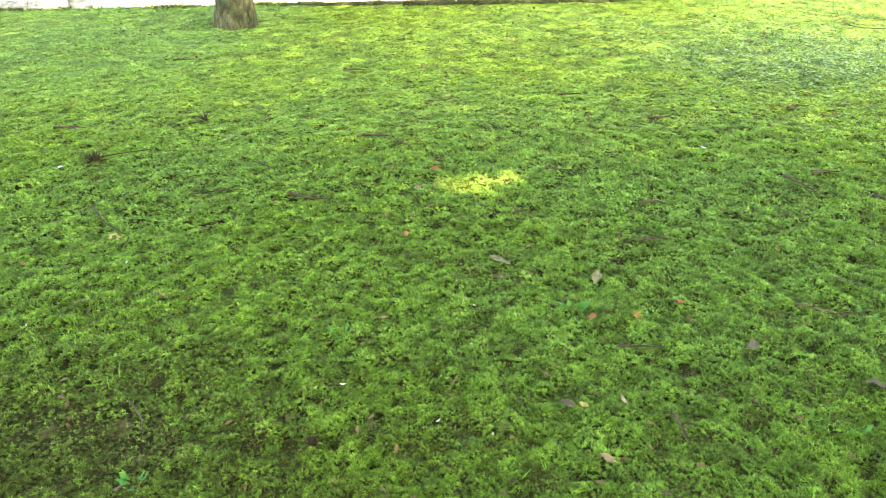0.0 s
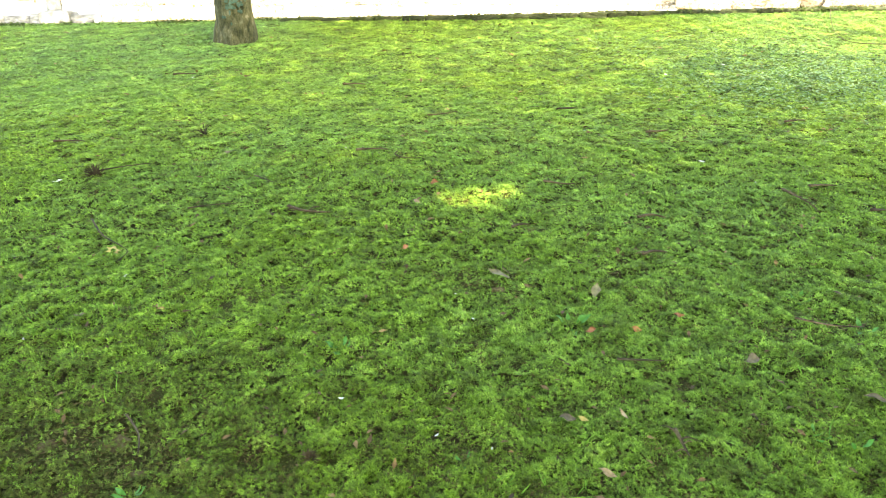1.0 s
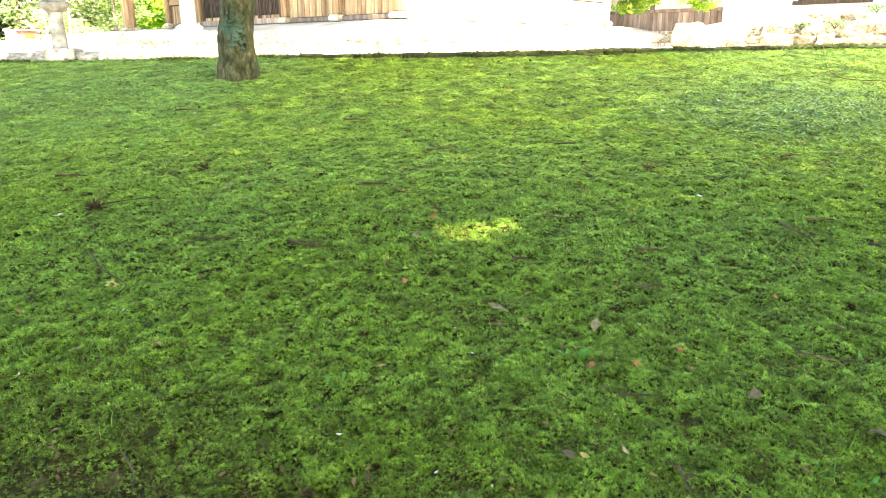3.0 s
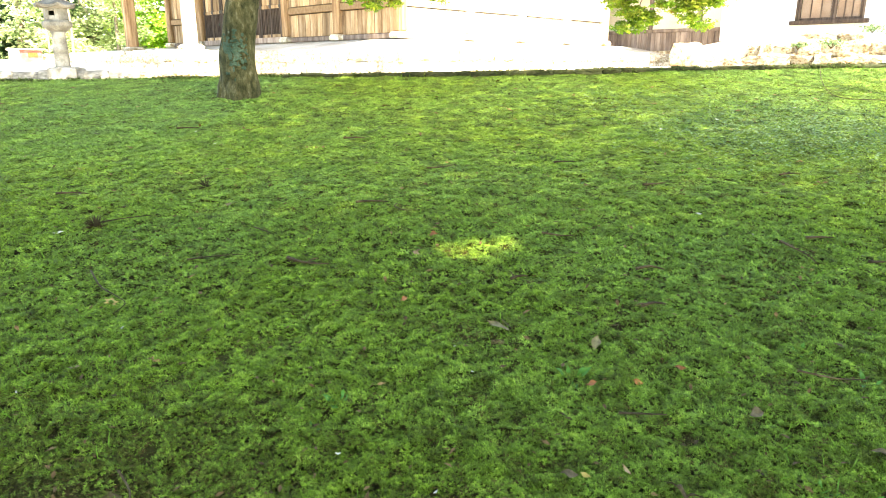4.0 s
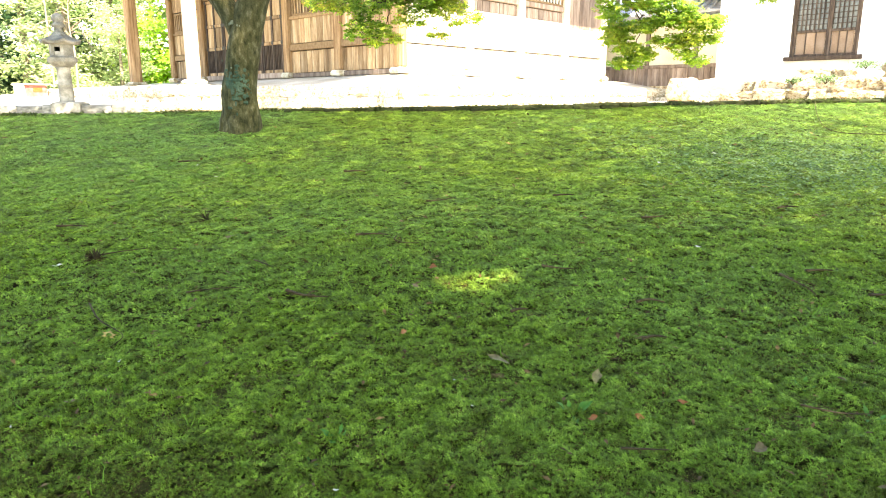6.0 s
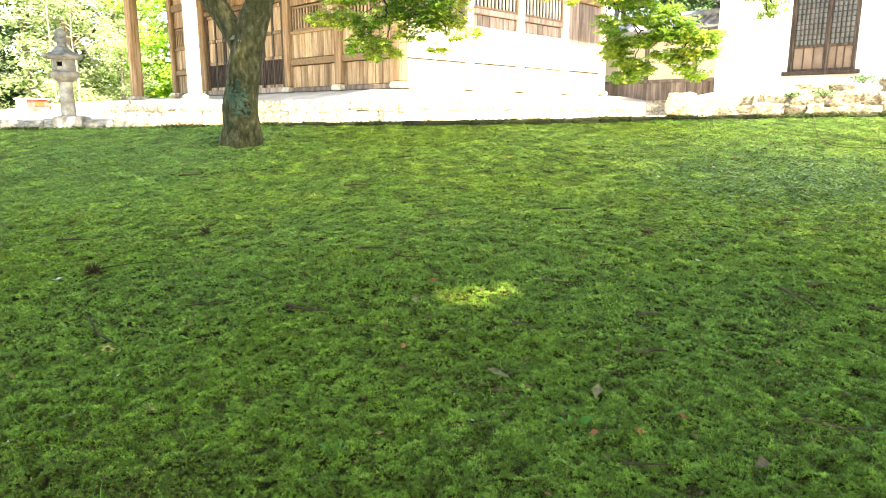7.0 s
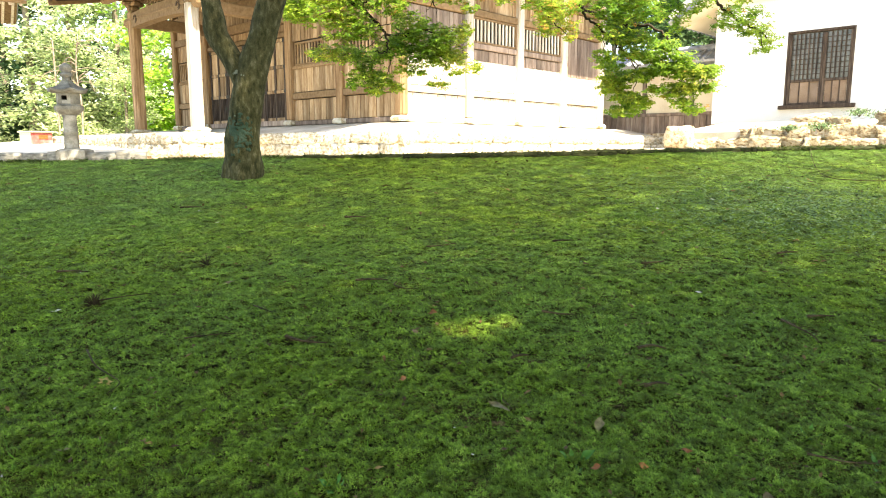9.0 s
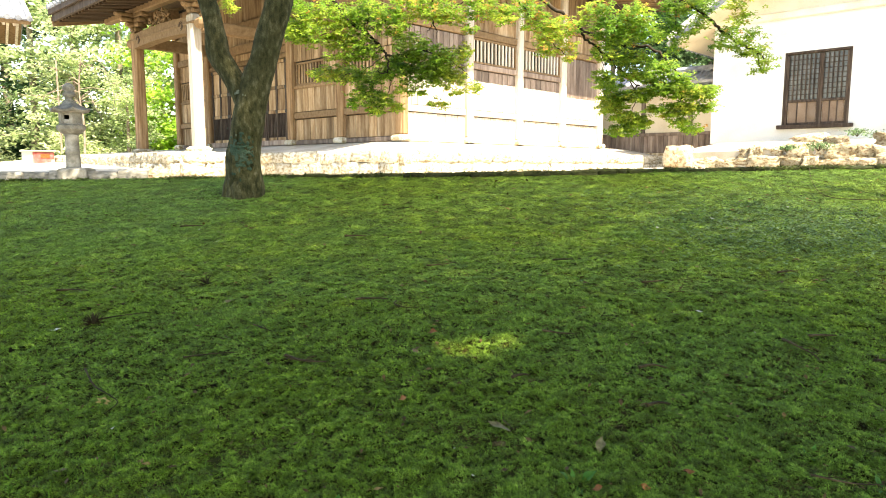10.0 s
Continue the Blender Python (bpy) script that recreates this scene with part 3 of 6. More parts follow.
def hall():
    rng = random.Random(11)
    h = thing("temple_hall", HALL, "weathered brown timber temple hall with deep eaves on a stone base", "building")
    # solid core behind the boards, coloured dark to stand for the unlit interior
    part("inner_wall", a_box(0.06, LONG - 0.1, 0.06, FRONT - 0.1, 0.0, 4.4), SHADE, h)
    # posts and their foot stones
    side_posts, front_posts = [0, 2.2, 4.2, 6.25, 8.3], [2.1, 4.2, 8.6, FRONT]
    foot = lathe([(0.16, 0), (0.175, 0.04), (0.175, 0.08), (0.14, 0.13)], square=True, turn=math.pi / 4)
    foot = mesh_of(foot, "foot_stone")
    pm = mesh_of(a_box(-0.115, 0.115, -0.115, 0.115, 0.13, 4.3, 0.03), "post")
    # lit copy: posts along the sunny wall take the paled timber
    pm_sunlit = pm.copy()
    pm_sunlit.materials.append(PALEWOOD)
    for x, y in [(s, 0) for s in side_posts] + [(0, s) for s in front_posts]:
        p = part("post", pm_sunlit if x else pm, POST, h, m=pose(x, y, 0))
        part("foot_stone", foot, TERRACE, p)
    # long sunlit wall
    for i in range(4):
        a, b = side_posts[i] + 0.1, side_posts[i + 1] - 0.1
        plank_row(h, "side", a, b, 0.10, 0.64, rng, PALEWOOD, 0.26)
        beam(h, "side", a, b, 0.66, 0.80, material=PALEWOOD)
        # pale boards below, grey above: the eaves' shadow edge drawn by colour
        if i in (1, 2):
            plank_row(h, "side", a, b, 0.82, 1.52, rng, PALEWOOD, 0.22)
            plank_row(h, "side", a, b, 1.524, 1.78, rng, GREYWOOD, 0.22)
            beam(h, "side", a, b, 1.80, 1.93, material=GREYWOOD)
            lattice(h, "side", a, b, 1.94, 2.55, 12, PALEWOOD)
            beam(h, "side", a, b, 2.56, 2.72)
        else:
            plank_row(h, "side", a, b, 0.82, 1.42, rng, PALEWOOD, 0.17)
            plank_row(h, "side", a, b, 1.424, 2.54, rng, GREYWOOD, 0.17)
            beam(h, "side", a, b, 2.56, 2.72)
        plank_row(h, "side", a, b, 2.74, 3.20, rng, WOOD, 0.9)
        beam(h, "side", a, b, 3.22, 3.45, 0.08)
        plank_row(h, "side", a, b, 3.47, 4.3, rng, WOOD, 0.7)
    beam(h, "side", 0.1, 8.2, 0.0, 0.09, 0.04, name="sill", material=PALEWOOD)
    # shaded front, two boarded bays
    for a, b in ((0.1, 2.0), (2.2, 4.1), (8.7, 10.55)):
        plank_row(h, "front", a, b, 0.12, 0.64, rng, WOOD, 0.24)
        beam(h, "front", a, b, 0.66, 0.82)
        plank_row(h, "front", a, b, 0.84, 1.42, rng, WOOD, 0.24)
        beam(h, "front", a, b, 1.42, 1.50, 0.03)
        c = 0.30 * (b - a)
        plank_row(h, "front", a, a + c, 1.52, 2.10, rng, WOOD, 0.2)
        lattice(h, "front", a + c, b - 0.12, 1.50, 2.08, 9, WOOD)
        plank_row(h, "front", a, b, 2.12, 2.60, rng, WOOD, 0.2)
        beam(h, "front", a, b, 2.60, 2.80, 0.07)
        plank_row(h, "front", a, b, 2.82, 3.18, rng, WOOD, 0.8)
    beam(h, "front", 0.1, FRONT, 3.20, 3.46, 0.09)
    beam(h, "front", 0.1, 4.1, 0.0, 0.11, 0.03, name="sill", material=GREYWOOD)
    beam(h, "front", 8.7, 10.6, 0.0, 0.11, 0.03, name="sill", material=GREYWOOD)
    plank_row(h, "front", 0.1, FRONT, 3.48, 4.3, rng, WOOD, 0.9)
    # central doorway: a lintel, transom boards, two panelled leaves with iron straps
    beam(h, "front", 4.3, 8.5, 2.62, 2.86, 0.07, name="lintel")
    plank_row(h, "front", 4.3, 8.5, 2.88, 3.18, rng, WOOD, 0.8)
    beam(h, "front", 4.3, 8.5, 2.28, 2.40, 0.05, name="lintel")
    plank_row(h, "front", 4.3, 8.5, 2.42, 2.60, rng, WOOD, 0.5)
    beam(h, "front", 4.3, 8.5, 0.0, 0.14, 0.08, name="threshold", material=GREYWOOD)
    part("jamb", a_box(-0.03, 0.05, 4.32, 4.42, 0.14, 2.28, 0.01), DARKWOOD, h)
    for d0 in (4.44, 5.46, 6.46, 7.46):
        d = part("door", a_box(0.02, 0.05, d0, d0 + 0.98, 0.14, 2.26, 0.006), DARKWOOD, h, "dark panelled door leaf with iron straps")
        for a in (d0, d0 + 0.45, d0 + 0.90):
            part("stile", a_box(-0.015, 0.018, a, a + 0.08, 0.14, 2.26, 0.006), DARKWOOD, d)
        for z in (0.14, 0.86, 1.50, 2.18):
            part("cross_rail", a_box(-0.012, 0.018, d0 + 0.08, d0 + 0.90, z, z + 0.08, 0.006), WOOD, d)
        for a in (d0 + 0.09, d0 + 0.54):
            for z0, z1 in ((0.95, 1.49), (1.59, 2.17)):
                part("panel", a_box(0.004, 0.018, a, a + 0.35, z0, z1, 0.004), WOOD, d)
            for i in range(5):
                part("slat", a_box(-0.008, 0.018, a + 0.02 + i * 0.07, a + 0.05 + i * 0.07, 0.24, 0.85, 0.004), DARKWOOD, d)
        for z in (0.9, 1.53, 2.2):
            for a in (d0 + 0.02, d0 + 0.47, d0 + 0.92):
                part("strap", a_box(-0.024, -0.016, a - 0.03, a + 0.07, z - 0.03, z + 0.05, 0.002), IRON, d)
    # main roof: a hipped slab with rafters under its eaves
    o, ez = 1.8, 4.24
    bm = bmesh.new()
    lo = [(-o, -o), (LONG + o, -o), (LONG + o, FRONT + o), (-o, FRONT + o)]
    hi = [(3.2, 3.2), (LONG - 3.2, 3.2), (LONG - 3.2, FRONT - 3.2), (3.2, FRONT - 3.2)]
    for dz, flip in ((0.0, False), (0.22, True)):
        A = [bm.verts.new((x, y, ez + dz)) for x, y in lo]
        M = [bm.verts.new((x + (X - x) * 0.36, y + (Y - y) * 0.36, ez + 0.45 + dz)) for (x, y), (X, Y) in zip(lo, hi)]
        B = [bm.verts.new((x, y, ez + 2.9 + dz)) for x, y in hi]
        for P, Q in ((A, M), (M, B)):
            for i in range(4):
                f = (P[i], P[(i + 1) % 4], Q[(i + 1) % 4], Q[i])
                bm.faces.new(f if flip else f[::-1])
        bm.faces.new(B)
        if not flip:
            A0 = A
    for i in range(4):
        bm.faces.new((A0[i], A0[(i + 1) % 4], A[(i + 1) % 4], A[i]))
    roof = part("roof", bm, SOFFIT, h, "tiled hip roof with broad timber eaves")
    rm = mesh_of(a_box(-0.045, 0.045, 0.0, 2.15, -0.13, -0.02, 0.006), "rafter")
    for i in range(40):
        part("rafter", rm, BEAM, roof, m=pose(-1.85 + i * 0.31, -o + 0.06, ez, 11.5, 0, 0))
    for i in range(42):
        part("rafter", rm, BEAM, roof, m=pose(-o + 0.06, -1.75 + i * 0.31, ez, 11.5, 0, -90))
    tm = mesh_of(lathe([(0.08, 0), (0.08, 3.4)], 8), "tile_roll")
    for i in range(42):
        part("tile_roll", tm, TILE, roof, m=pose(-1.9 + i * 0.29, -o - 0.02, ez + 0.20, -78.5, 0, 0))
    # front porch: two posts, a carved beam, brackets and its own roof
    porch = part("porch", a_box(-0.14, 0.14, -1.85, 1.85, 2.80, 2.86, 0.01), BEAM, h, "carved timber porch on two tall posts", pose(-2.38, 6.35, 0))
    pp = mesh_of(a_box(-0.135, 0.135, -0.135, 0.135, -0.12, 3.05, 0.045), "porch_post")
    # same post, paled in colour where the sun strikes it
    pp_sunlit = pp.copy()
    pp_sunlit.materials.append(PALEWOOD)
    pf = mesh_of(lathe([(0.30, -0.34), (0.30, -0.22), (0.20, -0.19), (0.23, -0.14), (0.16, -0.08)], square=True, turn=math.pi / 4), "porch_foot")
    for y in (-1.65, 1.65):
        part("porch_post", pp if y > 0 else pp_sunlit, POST, porch, m=pose(0, y, 0))
        part("porch_foot", pf, TERRACE, porch, m=pose(0, y, 0))
        for k, (w, z) in enumerate(((0.17, 3.06), (0.30, 3.18), (0.46, 3.30), (0.62, 3.42))):
            part("bracket", a_box(-0.10, 0.10, -w, w, z, z + 0.11, 0.03), BEAM, porch, m=pose(0, y, 0))
            part("bracket", a_box(-w * 0.9, w * 0.9, -0.09, 0.09, z + 0.012, z + 0.118, 0.03), BEAM, porch, m=pose(0, y, 0))
        part("nosing", a_box(-0.10, 0.10, 0.14, 0.52, 2.68, 2.92, 0.07), BEAM, porch, m=pose(0, y, 0) if y > 0 else pose(0, y, 0, 0, 0, 180))
        part("tie_beam", a_box(0.13, 2.5, -0.09, 0.09, 2.65, 2.95, 0.03), BEAM, porch, m=pose(0, y, 0))
    bm = bmesh.new()
    rows = []
    for i in range(13):
        y = -1.52 + 3.04 * i / 12
        up = 0.05 * (1 - (y / 1.52) ** 2)
        rows.append([bm.verts.new((s * 0.13, y, z + up)) for s, z in ((-1, 2.60), (1, 2.60), (1, 2.97), (-1, 2.97))])
    for a, b in zip(rows, rows[1:]):
        for k in range(4):
            bm.faces.new((a[k], a[(k + 1) % 4], b[(k + 1) % 4], b[k]))
    bm.faces.new(rows[0][::-1]), bm.faces.new(rows[-1])
    part("arched_beam", bm, BEAM, porch, "pale arched beam with carved scrolls")
    for y in (-1.25, 1.25):
        for r in (0.10, 0.06):
            sc = bmesh.new()
            tube(sc, [(-0.14, y + r * math.cos(t * 0.6), 2.80 + r * math.sin(t * 0.6)) for t in range(9)], [0.010] * 9, 5)
            part("scroll", sc, DARKWOOD, porch)
    carve = bmesh.new()
    for i in range(22):
        y, z = rng.uniform(-0.55, 0.55), rng.uniform(3.10, 3.42)
        z -= abs(y) * 0.25
        pts = [(-0.10 + 0.03 * math.sin(t), y + 0.10 * math.cos(t * 0.9 + i), z + 0.08 * math.sin(t * 0.9 + i)) for t in range(5)]
        tube(carve, pts, [0.035, 0.04, 0.04, 0.03, 0.02], 5)
    part("carving", carve, BEAM, porch, "dense openwork carving above the porch beam")
    part("purlin", a_box(-0.11, 0.11, -2.4, 3.6, 3.52, 3.70, 0.03), BEAM, porch)
    # porch roof, sloping to the front
    bm = bmesh.new()
    prof = [(-1.25, 3.56), (0.0, 3.80), (1.3, 4.12), (2.6, 4.55)]
    P0 = [bm.verts.new((x, -2.45, z)) for x, z in prof] + [bm.verts.new((x, -2.45, z + 0.14)) for x, z in prof[::-1]]
    P1 = [bm.verts.new((x, 4.0, z)) for x, z in prof] + [bm.verts.new((x, 4.0, z + 0.14)) for x, z in prof[::-1]]
    n = len(P0)
    for i in range(n):
        bm.faces.new((P0[i], P0[(i + 1) % n], P1[(i + 1) % n], P1[i]))
    bm.faces.new(P0[::-1]), bm.faces.new(P1)
    bmesh.ops.recalc_face_normals(bm, faces=bm.faces[:])
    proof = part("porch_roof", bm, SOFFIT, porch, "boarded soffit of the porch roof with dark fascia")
    part("fascia", a_box(-1.34, -1.253, -2.49, 4.04, 3.48, 3.72, 0.01), DARKWOOD, proof)
    part("fascia", a_box(-1.42, -1.345, -2.53, 4.08, 3.66, 3.80, 0.01), DARKWOOD, proof)
    rm2 = mesh_of(a_box(0.0, 1.25, -0.04, 0.04, -0.11, -0.012, 0.006), "porch_rafter")
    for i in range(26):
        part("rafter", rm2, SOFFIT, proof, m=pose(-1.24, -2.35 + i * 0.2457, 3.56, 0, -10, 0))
    part("verge_board", a_box(-1.3, 2.5, 4.005, 4.06, 3.43, 3.70, 0.01), BEAM, proof, m=pose(0, 0, 0.0, 0, -12, 0) @ pose(0.7, 0, 0.12))
    tr = mesh_of(lathe([(0.075, 0), (0.075, 1.6)], 8), "porch_tile")
    for i in range(25):
        part("tile_roll", tr, TILE, proof, m=pose(-1.46, -2.4 + i * 0.267, 3.86, 0, 80, 0))
    bed = bmesh.new()
    E0 = [bed.verts.new((x - 0.12 * (x < 0), -2.5, z + 0.15 + dz)) for dz, pr in ((0, prof), (0.05, prof[::-1])) for x, z in pr]
    E1 = [bed.verts.new((x - 0.12 * (x < 0), 4.1, z + 0.15 + dz)) for dz, pr in ((0, prof), (0.05, prof[::-1])) for x, z in pr]
    for i in range(n):
        bed.faces.new((E0[i], E0[(i + 1) % n], E1[(i + 1) % n], E1[i]))
    bed.faces.new(E0[::-1]), bed.faces.new(E1)
    part("tile_bed", bed, TILE, proof)
    return h


def terrace():
    """The earth apron round the hall, held by a rough stone face."""
    t = thing("stone_terrace", HALL, "pale earth terrace faced with rough ochre stones", "terrace", kind="structure")
    bm = bmesh.new()
    z1 = -0.25
    pts = [(LONG + 2, 0.05, 0.0), (0.05, 0.05, 0.0), (0.05, 3.6, 0.0), (0.05, 12.5, 0.0), (LONG + 2, -1.3, z1), (-1.3, -1.3, z1), (-1.3, 3.6, z1), (-3.4, 3.6, z1), (-3.4, 12.5, z1)]
    v = [bm.verts.new(p) for p in pts]
    for f in ((0, 1, 5, 4), (1, 2, 6, 5), (2, 3, 8, 7, 6)):
        bm.faces.new([v[i] for i in f])
    low = [bm.verts.new((*pts[i][:2], -1.1)) for i in range(4, 9)]
    for i in range(4):
        bm.faces.new((v[4 + i], v[5 + i], low[i + 1], low[i]))
    bmesh.ops.recalc_face_normals(bm, faces=bm.faces[:])
    part("apron", bm, GRAVEL, t)
    rng = random.Random(8)
    shapes = [stone_mesh(1, 1, 1, 20 + i, 0.16) for i in range(6)]
    runs = (((-1.32, -1.3), (-1.32, 3.6)), ((-1.3, 3.58), (-3.4, 3.58)), ((-3.42, 3.6), (-3.42, 12.4)), ((-1.3, -1.32), (10.2, -1.32)))
    for (x0, y0), (x1, y1) in runs:
        L = math.hypot(x1 - x0, y1 - y0)
        ang = math.degrees(math.atan2(y1 - y0, x1 - x0))
        for zc in (-0.78, -0.50):
            s = 0.0
            while s < L - 0.1:
                w = min(rng.uniform(0.3, 0.75), L - s)
                hgt = 0.30 if zc < -0.6 else 0.26
                k = (s + w / 2) / L
                part("stone", rng.choice(shapes), TERRACE, t, m=pose(x0 + (x1 - x0) * k, y0 + (y1 - y0) * k, zc + rng.uniform(-0.01, 0.01), 0, 0, ang) @ Matrix.Diagonal((w * 1.02, 0.30, hgt, 1)), smooth=True)
                s += w


# ---- the white storehouse, gable end to the court ----
STORE = pose(7.62, 19.3, 2.15, 0, 0, -43.5)      # local x along the gable wall, local y inward


def storehouse():
    s = thing("storehouse", STORE, "white plastered storehouse with a dark timber lattice window", "building")
    W, D, H, R = 7.0, 6.0, 3.2, 5.45
    wx0, wx1, wz0, wz1 = 1.88, 3.43, 0.44, 2.31
    bm = bmesh.new()
    # front gable with the window's opening
    def quad(a, b, c, d):
        bm.faces.new([bm.verts.new((x, 0, z)) for x, z in (a, b, c, d)])
    quad((0, 0), (wx0, 0), (wx0, wz0), (0, wz0))
    quad((wx0, 0), (wx1, 0), (wx1, wz0), (wx0, wz0))
    quad((wx1, 0), (W, 0), (W, wz0), (wx1, wz0))
    quad((0, wz0), (wx0, wz0), (wx0, wz1), (0, wz1))
    quad((wx1, wz0), (W, wz0), (W, wz1), (wx1, wz1))
    quad((0, wz1), (W, wz1), (W, H), (0, H))
    for a, b, c, d in (((wx0, wz0), (wx1, wz0), 0, 0), ((wx1, wz0), (wx1, wz1), 0, 0), ((wx1, wz1), (wx0, wz1), 0, 0), ((wx0, wz1), (wx0, wz0), 0, 0)):
        bm.faces.new([bm.verts.new(p) for p in ((a[0], 0, a[1]), (b[0], 0, b[1]), (b[0], 0.22, b[1]), (a[0], 0.22, a[1]))])
    for p in (((0, 0, 0), (0, D, 0), (0, D, H), (0, 0, H)), ((W, 0, 0), (W, D, 0), (W, D, H), (W, 0, H)), ((0, D, 0), (W, D, 0), (W, D, H), (0, D, H))):
        bm.faces.new([bm.verts.new(q) for q in p])
    bmesh.ops.remove_doubles(bm, verts=bm.verts[:], dist=0.001)
    part("wall", bm, PLASTER, s)
    g = bmesh.new()
    for y in (-0.03, 0.25):
        g.faces.new([g.verts.new((x, y, z)) for x, z in ((-0.02, H), (W + 0.02, H), (W / 2, R))])
    g.faces.new([g.verts.new(p) for p in ((-0.02, -0.03, H), (W + 0.02, -0.03, H), (W + 0.02, 0.25, H), (-0.02, 0.25, H))])
    part("gable", g, CREAM, s, "cream plaster gable")
    part("string_course", a_box(-0.05, W + 0.05, -0.07, -0.034, H - 0.02, H + 0.16, 0.02), CREAM, s)
    for x in (1.9, 3.5, 5.1):
        part("beam_end", a_box(x - 0.1, x + 0.1, -0.5, -0.035, H + 0.62, H + 0.84, 0.02), DARKWOOD, s)
    # window with two sliding leaves
    w = part("window", a_box(wx0 - 0.10, wx1 + 0.12, -0.12, 0.10, wz0 - 0.10, wz0, 0.01), DARKWOOD, s, "two-leaf lattice window of dark timber with paper panels below")
    part("frame_bar", a_box(wx0 - 0.01, wx0 + 0.05, 0.0, 0.12, wz0, wz1, 0.008), DARKWOOD, w)
    part("frame_bar", a_box(wx1 - 0.05, wx1 + 0.01, 0.0, 0.12, wz0, wz1, 0.008), DARKWOOD, w)
    part("frame_bar", a_box(wx0 + 0.05, wx1 - 0.05, 0.0, 0.12, wz1 - 0.06, wz1 + 0.01, 0.008), DARKWOOD, w)
    part("pane", a_box(wx0 + 0.05, wx1 - 0.05, 0.10, 0.106, wz0 + 0.62, wz1 - 0.05), GLASS, w, "dim old glass")
    mid = (wx0 + wx1) / 2 + 0.09
    for x0, x1, bars in ((wx0 + 0.05, mid, 7), (mid, wx1 - 0.05, 5)):
        for a in (x0, x1 - 0.06):
            part("stile", a_box(a, a + 0.06, 0.02, 0.07, wz0, wz1 - 0.08, 0.005), DARKWOOD, w)
        part("cross_rail", a_box(x0 + 0.06, x1 - 0.06, 0.02, 0.07, wz0 + 0.58, wz0 + 0.65, 0.005), DARKWOOD, w)
        part("cross_rail", a_box(x0 + 0.06, x1 - 0.06, 0.02, 0.07, wz0, wz0 + 0.06, 0.005), DARKWOOD, w)
        n = 3
        for i in range(n):
            p0 = x0 + 0.06 + (x1 - x0 - 0.12) * i / n
            p1 = x0 + 0.06 + (x1 - x0 - 0.12) * (i + 1) / n
            part("paper", a_box(p0 + 0.012, p1 - 0.012, 0.05, 0.058, wz0 + 0.06, wz0 + 0.58), PAPER, w)
            if i:
                part("muntin", a_box(p0 - 0.012, p0 + 0.012, 0.03, 0.062, wz0 + 0.06, wz0 + 0.58, 0.003), DARKWOOD, w)
        for i in range(1, bars):
            p0 = x0 + 0.06 + (x1 - x0 - 0.12) * i / bars
            part("muntin", a_box(p0 - 0.012, p0 + 0.012, 0.035, 0.06, wz0 + 0.65, wz1 - 0.08, 0.003), DARKWOOD, w)
        for i in range(1, 9):
            z = wz0 + 0.65 + (wz1 - 0.08 - wz0 - 0.65) * i / 9
            part("muntin", a_box(x0 + 0.06, x1 - 0.06, 0.038, 0.057, z - 0.009, z + 0.009, 0.003), DARKWOOD, w)
    # roof slopes with tile rolls and a plastered verge
    pitch = math.degrees(math.atan2(R - H, W / 2))
    sl = math.hypot(R - H, W / 2)
    for side in (0, 1):
        m = pose(0, 0, H, 0, -pitch, 0) if not side else pose(W, 0, H, 0, 0, 180) @ pose(0, -D, 0, 0, -pitch, 0)
        rf = part("roof", a_box(-0.95, sl + 0.02, -0.95, D + 0.9, 0.06, 0.20, 0.01), TILE, s, "grey tiled roof slope", m)
        part("verge", a_box(-0.95, sl, -1.0, -0.80, 0.20, 0.34, 0.03) if not side else a_box(-1.1, sl, D + 0.75, D + 0.95, 0.20, 0.34, 0.03), PLASTER, rf)
        part("soffit", a_box(-0.93, sl, -0.93, D + 0.88, 0.02, 0.058), CREAM, rf)
        tm = mesh_of(lathe([(0.07, 0), (0.07, sl + 1.1)], 8), "tile_roll")
        for i in range(24):
            part("tile_roll", tm, TILE, rf, m=pose(-1.1, -0.7 + i * 0.31, 0.22, 0, 90, 0))


